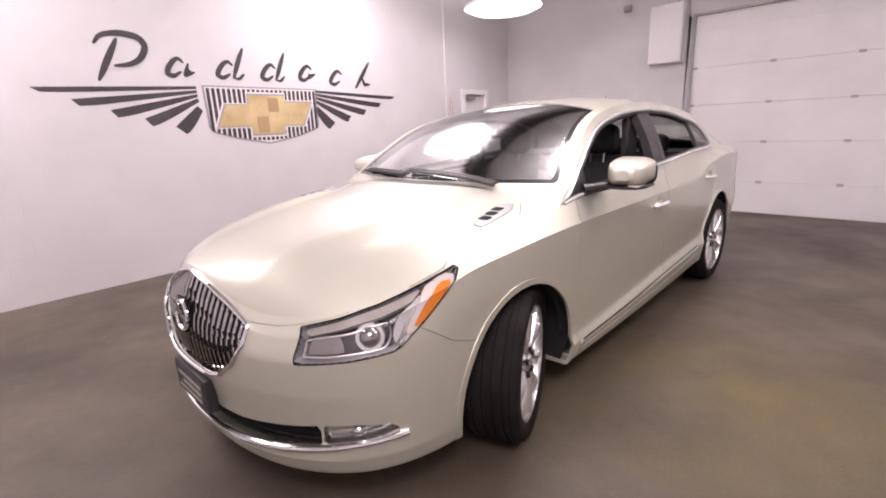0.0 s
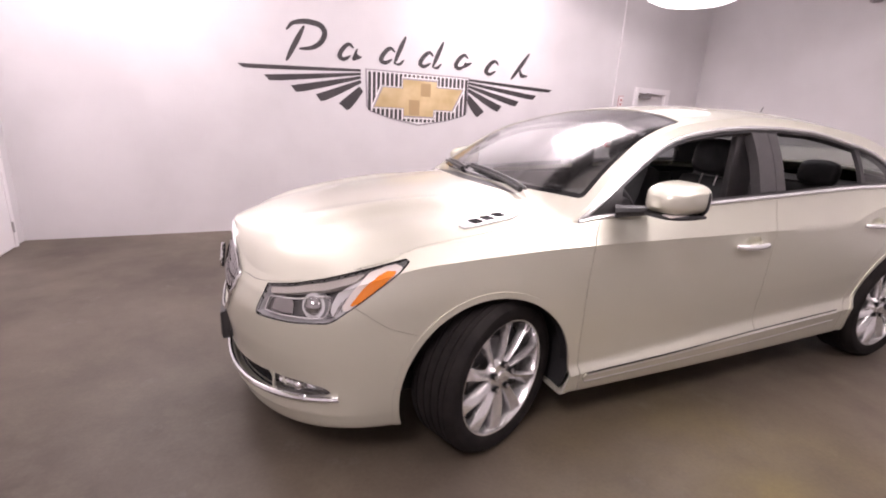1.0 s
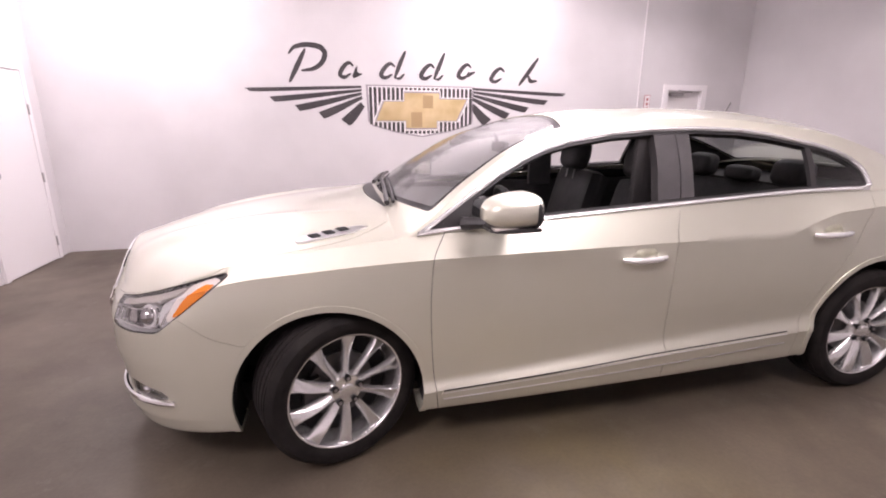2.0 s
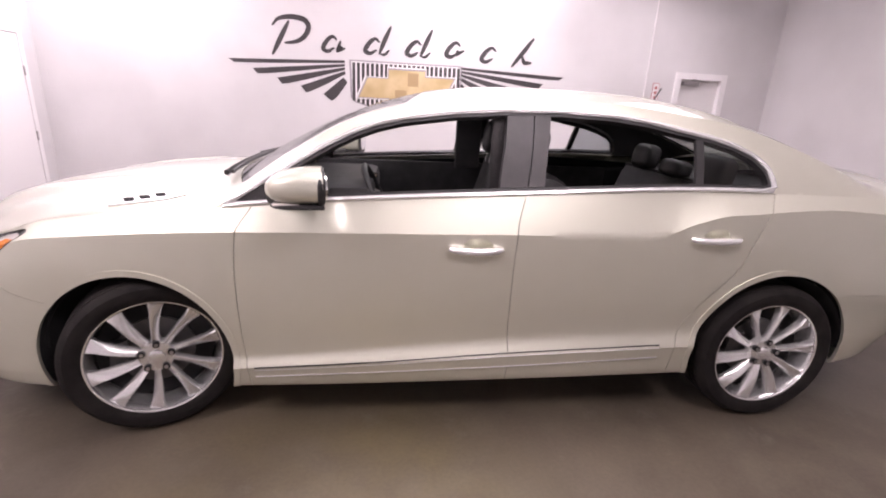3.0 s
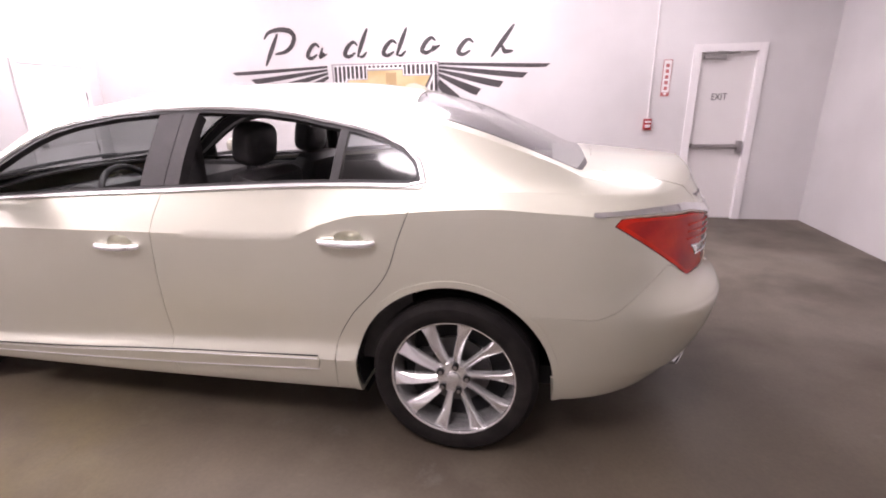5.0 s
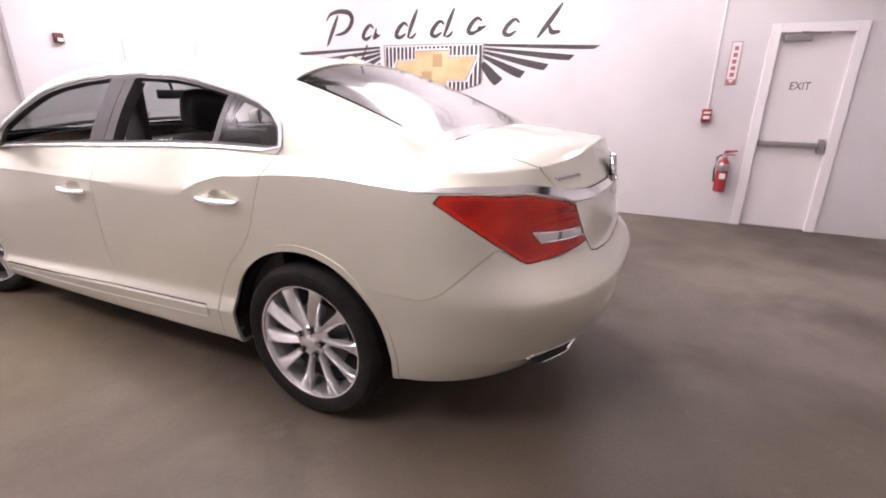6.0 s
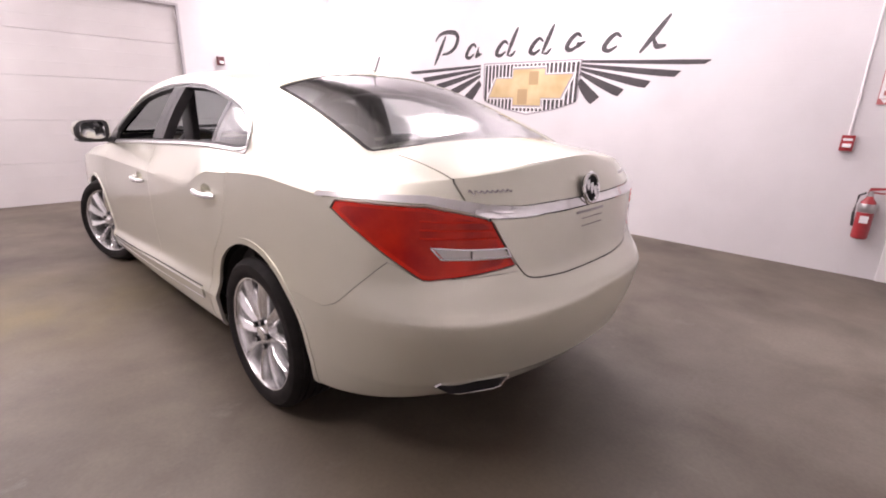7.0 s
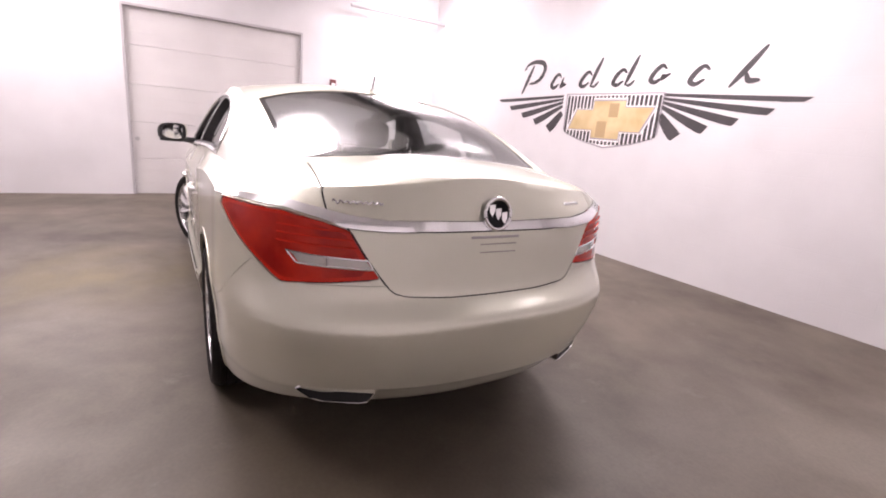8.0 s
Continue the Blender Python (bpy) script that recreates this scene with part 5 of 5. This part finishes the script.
mural_part("shield_field", draw(inset), M_WHITE, 1)
i = 0
x = 588.0
while x < 1046:
    low = 384 + 46 * max(0.0, 1 - ((x - 814) / 236) ** 2) * 1.0 - 2
    mural_part("shield_stripe", draw([(x, 226), (x + 12.5, 226), (x + 12.5, low), (x, low)]), M_CHARCOAL, 2)
    x += 19.6
cross = [(735, 236), (905, 236), (905, 266), (1042, 266), (990, 376), (892, 376), (892, 414), (742, 414), (742, 376), (600, 376), (640, 280), (735, 280)]
big = [(818 + (a - 818) * 1.0, 324 + (b - 324) * 1.0) for a, b in cross]
mural_part("cross_border", draw(big), M_WHITE, 3)
mural_part("cross_edge", draw([(818 + (a - 818) * 0.965, 325 + (b - 325) * 0.935) for a, b in cross]), M_GREY, 4)
mural_part("cross_field", draw([(818 + (a - 818) * 0.93, 325 + (b - 325) * 0.86) for a, b in cross]), M_GOLD, 5, "gold slanted cross")
mural_part("cross_facet", draw([(824, 258), (870, 258), (870, 314), (824, 314)]), M_GOLDDARK, 6)
mural_part("cross_facet", draw([(770, 332), (820, 332), (820, 398), (770, 398)]), M_GOLDDARK, 6)


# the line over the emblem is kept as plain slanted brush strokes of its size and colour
def brush(keys, wide):
    """A brush stroke along smooth keys, thin at both ends and wide in between."""
    line = curve_outline(keys, 22)
    up, low = [], []
    for i, (a, b) in enumerate(line):
        (p, q), (r, t) = line[max(i - 1, 0)], line[min(i + 1, len(line) - 1)]
        n = math.hypot(r - p, t - q) or 1.0
        w = wide * (0.32 + 0.68 * math.sin(math.pi * i / 22) ** 0.7) / 2
        up.append((a - (t - q) / n * w, b + (r - p) / n * w))
        low.append((a + (t - q) / n * w, b - (r - p) / n * w))
    return up + low[::-1]


def crescent(x, y, k=1.0):
    """The open bow that most of the strokes begin with."""
    return brush([(x + 58 * k, y - 38 * k), (x + 40 * k, y - 52 * k), (x + 14 * k, y - 34 * k), (x - 3 * k, y - 2 * k), (x + 14 * k, y + 8 * k), (x + 46 * k, y - 8 * k)], 19)


STROKES = [brush([(322, 78), (291, 134), (247, 214)], 21), brush([(252, 100), (279, 72), (334, 62), (384, 69), (404, 95), (387, 133), (343, 159), (300, 165)], 22)]
for x, y in ((466, 180), (645, 178), (820, 178), (990, 172), (1142, 184)):
    STROKES.append(crescent(x, y))
for keys in ([(750, 72), (724, 128), (700, 188)], [(924, 74), (898, 133), (875, 188)], [(1358, 80), (1317, 140), (1270, 206)]):
    STROKES.append(brush(keys, 19))
STROKES += [brush([(540, 142), (524, 184), (560, 172)], 15), brush([(704, 186), (718, 188), (744, 168)], 12), brush([(880, 186), (892, 188), (918, 168)], 12),
            brush([(1036, 150), (1030, 170), (1066, 150)], 14), brush([(1312, 158), (1326, 186), (1356, 184)], 17)]
for n, st in enumerate(STROKES):
    mural_part("brush_stroke", draw(st), M_CHARCOAL, n % 3)

# exit door in the painted wall
door = tagged(new("door_1"), "white flush steel exit door with a push bar", "door", kind="structure")
door.matrix_world = Matrix.Translation(on_wall(DOOR_X0, 0, 0)) @ pose(0, 0, 0, 0, 0, math.degrees(math.atan(WALL_SLOPE)))
DW = (DOOR_X1 - DOOR_X0) * math.sqrt(1 + WALL_SLOPE**2)
part("door_leaf", boxm(0.035, DW - 0.035, 0.035, 0.085, 0.008, DOOR_H - 0.035, bevel=0.003), M_DOORGREY, door, "", False)
part("door_frame", boxm(-0.05, 0.035, -0.022, 0.12, 0.0, DOOR_H + 0.05, bevel=0.004), M_WHITE, door, "", False)
part("door_frame", boxm(DW - 0.035, DW + 0.05, -0.022, 0.12, 0.0, DOOR_H + 0.05, bevel=0.004), M_WHITE, door, "", False)
part("door_frame", boxm(0.035, DW - 0.035, -0.022, 0.12, DOOR_H - 0.035, DOOR_H + 0.05, bevel=0.004), M_WHITE, door, "", False)
pb = part("push_bar", boxm(0.05, DW - 0.06, -0.02, 0.028, 0.855, 0.90, bevel=0.008), M_STEEL, door, "grey push bar")
part("bar_latch", boxm(DW - 0.105, DW - 0.055, -0.035, 0.034, 0.795, 0.94, bevel=0.01), M_STEEL, pb)
part("bar_end", boxm(0.05, 0.09, -0.03, 0.034, 0.85, 0.905, bevel=0.006), M_STEEL, pb)
cl = part("door_closer", boxm(0.07, 0.30, -0.03, 0.034, DOOR_H - 0.11, DOOR_H - 0.06, bevel=0.008), M_STEEL, door, "grey door closer")
part("closer_arm", tube([(0.25, 0.0, DOOR_H - 0.065), (0.42, -0.06, DOOR_H - 0.05), (0.20, -0.02, DOOR_H - 0.03)], 0.008, 6), M_STEEL, cl)
part("threshold", boxm(0.0, DW, 0.02, 0.12, 0.0, 0.007), M_STEEL, door, "", False)
txt = bpy.data.curves.new("exit_lettering", "FONT")
txt.body, txt.size, txt.extrude, txt.align_x = "EXIT", 0.105, 0.001, "CENTER"
ot = new("exit_lettering", txt)
ot.data.materials.append(M_TEXTDARK)
ot.parent = door
ot.matrix_basis = pose(DW * 0.45, 0.033, 1.40, 90, 0, 0) @ Matrix.Diagonal((0.8, 1, 1, 1))

# side door near the corner of the left wall
door2 = tagged(new("door_2"), "white flush steel door with hinges beside the corner", "door", kind="structure")
door2.matrix_world = pose(X_LEFT, 2.25, 0)
part("door_leaf", boxm(0.002, 0.022, 0.0, 0.82, 0.008, 1.95, bevel=0.003), M_WHITE, door2, "", False)
part("door_frame", boxm(0.001, 0.030, 0.824, 0.885, 0.0, 2.01, bevel=0.004), M_WHITE, door2, "", False)
part("door_frame", boxm(0.001, 0.030, -0.065, -0.004, 0.0, 2.01, bevel=0.004), M_WHITE, door2, "", False)
part("door_frame", boxm(0.001, 0.030, -0.004, 0.824, 1.954, 2.01, bevel=0.004), M_WHITE, door2, "", False)
for z in (0.15, 0.84, 1.53):
    part("hinge", cylm((0.034, 0.822, z), (0.034, 0.822, z + 0.10), 0.009, n=10), M_STEEL, door2, "grey hinge")
part("door_knob", cylm((0.022, 0.07, 0.98), (0.085, 0.07, 0.98), 0.026, 0.03, n=18), M_STEEL, door2, "grey round knob")
part("dead_bolt", cylm((0.022, 0.07, 1.12), (0.045, 0.07, 1.12), 0.028, n=18), M_STEEL, door2)


# overhead doors: sections with grooves, hinges and rails
def overhead_door(name, x, y0, y1, h, facing, joints, material, label):
    d = tagged(new(name), label, "garage door", kind="structure")
    d.matrix_world = pose(x, 0, 0)
    f = facing
    zs = [0.0, *joints, h]
    for a, b in zip(zs, zs[1:]):
        bm = bmesh.new()
        box(bm, min(-f * 0.11, -f * 0.06), max(-f * 0.11, -f * 0.06), y0 + 0.004, y1 - 0.004, a + 0.0015, b - 0.0015, bevel=0.003)
        part("section", bm, material, d, "", False)
        for zz in (a + (b - a) * 0.33, a + (b - a) * 0.67):
            part("rib", boxm(min(-f * 0.062, -f * 0.058), max(-f * 0.062, -f * 0.058), y0 + 0.02, y1 - 0.02, zz - 0.006, zz + 0.006, bevel=0.002), material, d, "", False)
    part("rail", boxm(min(-f * 0.05, 0), max(-f * 0.05, 0), y0, y0 + 0.035, 0, h, bevel=0.004), M_GREYPAINT, d, "", False)
    part("rail", boxm(min(-f * 0.05, 0), max(-f * 0.05, 0), y1 - 0.035, y1, 0, h, bevel=0.004), M_GREYPAINT, d, "", False)
    part("head_seal", boxm(min(-f * 0.05, 0), max(-f * 0.05, 0), y0 + 0.035, y1 - 0.035, h - 0.035, h, bevel=0.004), M_GREYPAINT, d, "", False)
    return d


M_GREYPAINT = mat("grey_rail_paint", (0.40, 0.375, 0.385), 0.5)
M_DOORWHITE = vary(mat("white_section_paint", (0.76, 0.73, 0.74), 0.45), (0.72, 0.69, 0.70), (0.78, 0.755, 0.765), 1.4)
M_DOORTAN = vary(mat("pale_grey_section_paint", (0.56, 0.53, 0.525), 0.4), (0.53, 0.50, 0.495), (0.60, 0.57, 0.56), 1.2)
gd1 = overhead_door("door_3", X_LEFT, GD1_Y0, GD1_Y1, GD1_H, 1, (0.525, 1.05, 1.575, 2.10), M_DOORTAN, "closed pale grey sectional overhead door")
part("lock_handle", cylm((-0.06, -1.45, 0.81), (-0.03, -1.45, 0.81), 0.03, n=16), M_STEEL, gd1, "round grey lock")
gd2 = overhead_door("door_4", X_RIGHT, GD2_Y0, GD2_Y1, GD2_H, -1, (0.44, 1.00, 1.53, 2.05), M_DOORWHITE, "closed white sectional overhead door with grey hinges")
for y in (0.39, -0.57, -1.46, -2.3):
    for z in (0.44, 1.00, 1.53, 2.05):
        part("hinge", boxm(0.045, 0.062, y - 0.035, y + 0.035, z - 0.018, z + 0.018, bevel=0.004), M_GREYPAINT, gd2, "", False)
part("door_track", tube([(-0.03, GD2_Y1 + 0.03, 0.0), (-0.03, GD2_Y1 + 0.03, 2.75), (-0.12, GD2_Y1 + 0.03, 2.95), (-0.4, GD2_Y1 + 0.03, 3.05)], 0.018, 8), M_GREYPAINT, gd2, "grey steel door track")

part("spring_shaft", tube([(-0.06, GD2_Y1 + 0.05, 3.10), (-0.06, GD2_Y0 - 0.05, 3.10)], 0.014, 8), M_STEEL, gd2)
for y0 in (-0.05, -1.45):
    coil = [(-0.06 + 0.034 * math.cos(t), y0 - 0.95 * t / 226, 3.10 + 0.034 * math.sin(t)) for t in (2 * math.pi * k / 10 for k in range(361))]
    part("torsion_spring", tube(coil, 0.009, 5), M_BLACK, gd2, "dark coiled door spring")
for y in (GD2_Y1 + 0.04, -1.2, GD2_Y0 - 0.04):
    part("spring_bracket", boxm(-0.08, -0.001, y - 0.02, y + 0.02, 3.05, 3.15, bevel=0.003), M_GREYPAINT, gd2)

# electrical box and small fittings on the far end wall
pn = thing("electrical_panel", "pale metal electrical box on the end wall", "electrical box", (X_RIGHT, 0.775, 2.16))
part("case", boxm(-0.14, -0.001, -0.23, 0.23, 0.0, 0.80, bevel=0.008), M_WHITE, pn)
part("lid", boxm(-0.148, -0.141, -0.22, 0.22, 0.01, 0.79, bevel=0.003), M_WHITE, pn)
part("conduit", tube([(-0.05, -0.12, 0.80), (-0.05, -0.12, 1.94)], 0.014, 8), M_GREYPAINT, pn)
cam_box = thing("wall_sensor", "small grey sensor on the end wall", "sensor", (X_RIGHT, 1.39, 2.98))
part("sensor_body", boxm(-0.10, -0.001, -0.05, 0.05, 0, 0.09, bevel=0.01), M_GREYPAINT, cam_box)
part("sensor_eye", cylm((-0.13, 0, 0.03), (-0.10, 0, 0.04), 0.03, n=16), M_STEEL, cam_box)

# fire things beside the exit door
ANG = math.degrees(math.atan(WALL_SLOPE))
sg = thing("fire_sign", "narrow white and red vertical sign with unreadable lettering", "sign", on_wall(4.52, 1.45, 0.0), ANG)
part("sign_plate", boxm(-0.047, 0.047, -0.008, -0.001, 0, 0.40), M_SIGNRED, sg, "", False)
part("sign_field", boxm(-0.041, 0.041, -0.0105, -0.0085, 0.045, 0.392), M_WHITE, sg, "", False)
for j in range(5):
    part("lettering_bar", boxm(-0.018, 0.018, -0.0125, -0.0108, 0.07 + j * 0.062, 0.108 + j * 0.062), M_SIGNRED, sg, "", False)
part("arrow", prism([(-0.025, 0.04), (0.025, 0.04), (0.0, 0.008)], 0.003, lambda a, b, d: Vector((a, -0.0085 - d, b))), M_WHITE, sg, "", False)
ps = thing("fire_alarm_pull_station", "small red fire alarm pull station on the wall", "alarm", on_wall(4.36, 1.07, 0.0), ANG)
part("station_body", boxm(-0.045, 0.045, -0.05, -0.001, 0, 0.13, bevel=0.006), M_FIRE, ps)
part("pull_lever", boxm(-0.03, 0.03, -0.062, -0.05, 0.03, 0.062, bevel=0.003), M_WHITE, ps)
part("station_band", boxm(-0.032, 0.032, -0.053, -0.05, 0.085, 0.105), M_WHITE, ps)
cd = thing("conduit", "thin white conduit down to the pull station", "conduit", on_wall(4.36, 1.20, 0.0), ANG)
part("conduit_pipe", tube([(0, -0.012, 0), (0, -0.012, Z_CEIL - 1.20)], 0.009, 8), M_WHITE, cd)
fe = thing("fire_extinguisher", "red fire extinguisher with a silver head hung on the wall", "extinguisher", on_wall(4.60, 0.36, 0.09), ANG)
bm = lathe([(0.001, 0.0), (0.05, 0.0), (0.058, 0.012), (0.058, 0.27), (0.050, 0.315), (0.026, 0.345), (0.022, 0.36), (0.001, 0.36)], 28)
bm.transform(pose(0, 0, 0, 90, 0, 0))
part("cylinder", bm, M_FIRE, fe)
bm = lathe([(0.0585, 0.225), (0.060, 0.23), (0.060, 0.29), (0.0555, 0.30)], 28)
bm.transform(pose(0, 0, 0, 90, 0, 0))
part("grey_collar", bm, M_STEEL, fe)
part("valve", cylm((0, 0, 0.35), (0, 0, 0.40), 0.022, 0.018, n=16), M_STEEL, fe, "silver valve head")
part("lever", prism([(-0.02, 0.40), (0.10, 0.425), (0.105, 0.44), (-0.01, 0.43)], 0.02, lambda a, b, d: Vector((a, d - 0.01, b))), M_FIRE, fe)
part("handle", prism([(-0.02, 0.385), (0.085, 0.385), (0.09, 0.397), (-0.02, 0.397)], 0.02, lambda a, b, d: Vector((a, d - 0.01, b))), M_FIRE, fe)
part("hose", tube([(-0.03, 0, 0.385), (-0.07, -0.01, 0.36), (-0.078, -0.01, 0.22), (-0.066, -0.01, 0.10)], 0.010, 8), M_BLACK, fe)
part("label_plate", boxm(-0.028, 0.028, -0.0615, -0.058, 0.14, 0.20), M_WHITE, fe)
part("bracket", boxm(-0.03, 0.03, 0.055, 0.089, 0.22, 0.32), M_STEEL, fe)

st = thing("fire_strobe", "small dark maroon and white alarm strobe on the wall", "alarm", (X_LEFT, 1.40, 1.86))
part("strobe_body", boxm(0.001, 0.05, -0.05, 0.05, 0, 0.12, bevel=0.006), M_MAROON, st)
part("strobe_lens", boxm(0.05, 0.07, -0.03, 0.03, 0.02, 0.06, bevel=0.006), M_WHITE, st)
pp = thing("pipe", "white pipe along the end wall under the ceiling", "pipe", (X_LEFT, 0, 0))
part("pipe_run", tube([(0.25, 1.6, 3.14), (0.25, wall_y(X_LEFT + 0.25) - 0.002, 3.14)], 0.03, 10), M_GREYPAINT, pp)

# round bay lamps: a wide shallow bowl on a stem; only the first is in view
for x, y, z, radius, watts in LAMPS:
    lp = thing("bay_lamp", "round white bowl lamp hanging from the ceiling, one in view and the rest added", "ceiling lamp", (x, y, z), group="bay lamps")
    s = radius / 0.425
    bm = lathe([(r * s, o) for r, o in ((0.001, -0.10), (0.2, -0.092), (0.34, -0.06), (0.42, -0.006), (0.425, 0.004), (0.38, 0.035), (0.2, 0.07), (0.03, 0.08), (0.001, 0.08))], 48)
    bm.transform(pose(0, 0, 0, 90, 0, 0))
    part("globe", bm, M_LAMP, lp, "glowing round bowl")
    bm = lathe([(r + radius - 0.425, o) for r, o in ((0.418, -0.016), (0.432, -0.012), (0.432, 0.012), (0.418, 0.014))], 48)
    bm.transform(pose(0, 0, 0, 90, 0, 0))
    part("rim_band", bm, M_WHITE, lp)
    part("stem", cylm((0, 0, 0.075), (0, 0, Z_CEIL - z), 0.012, n=10), M_GREYPAINT, lp)
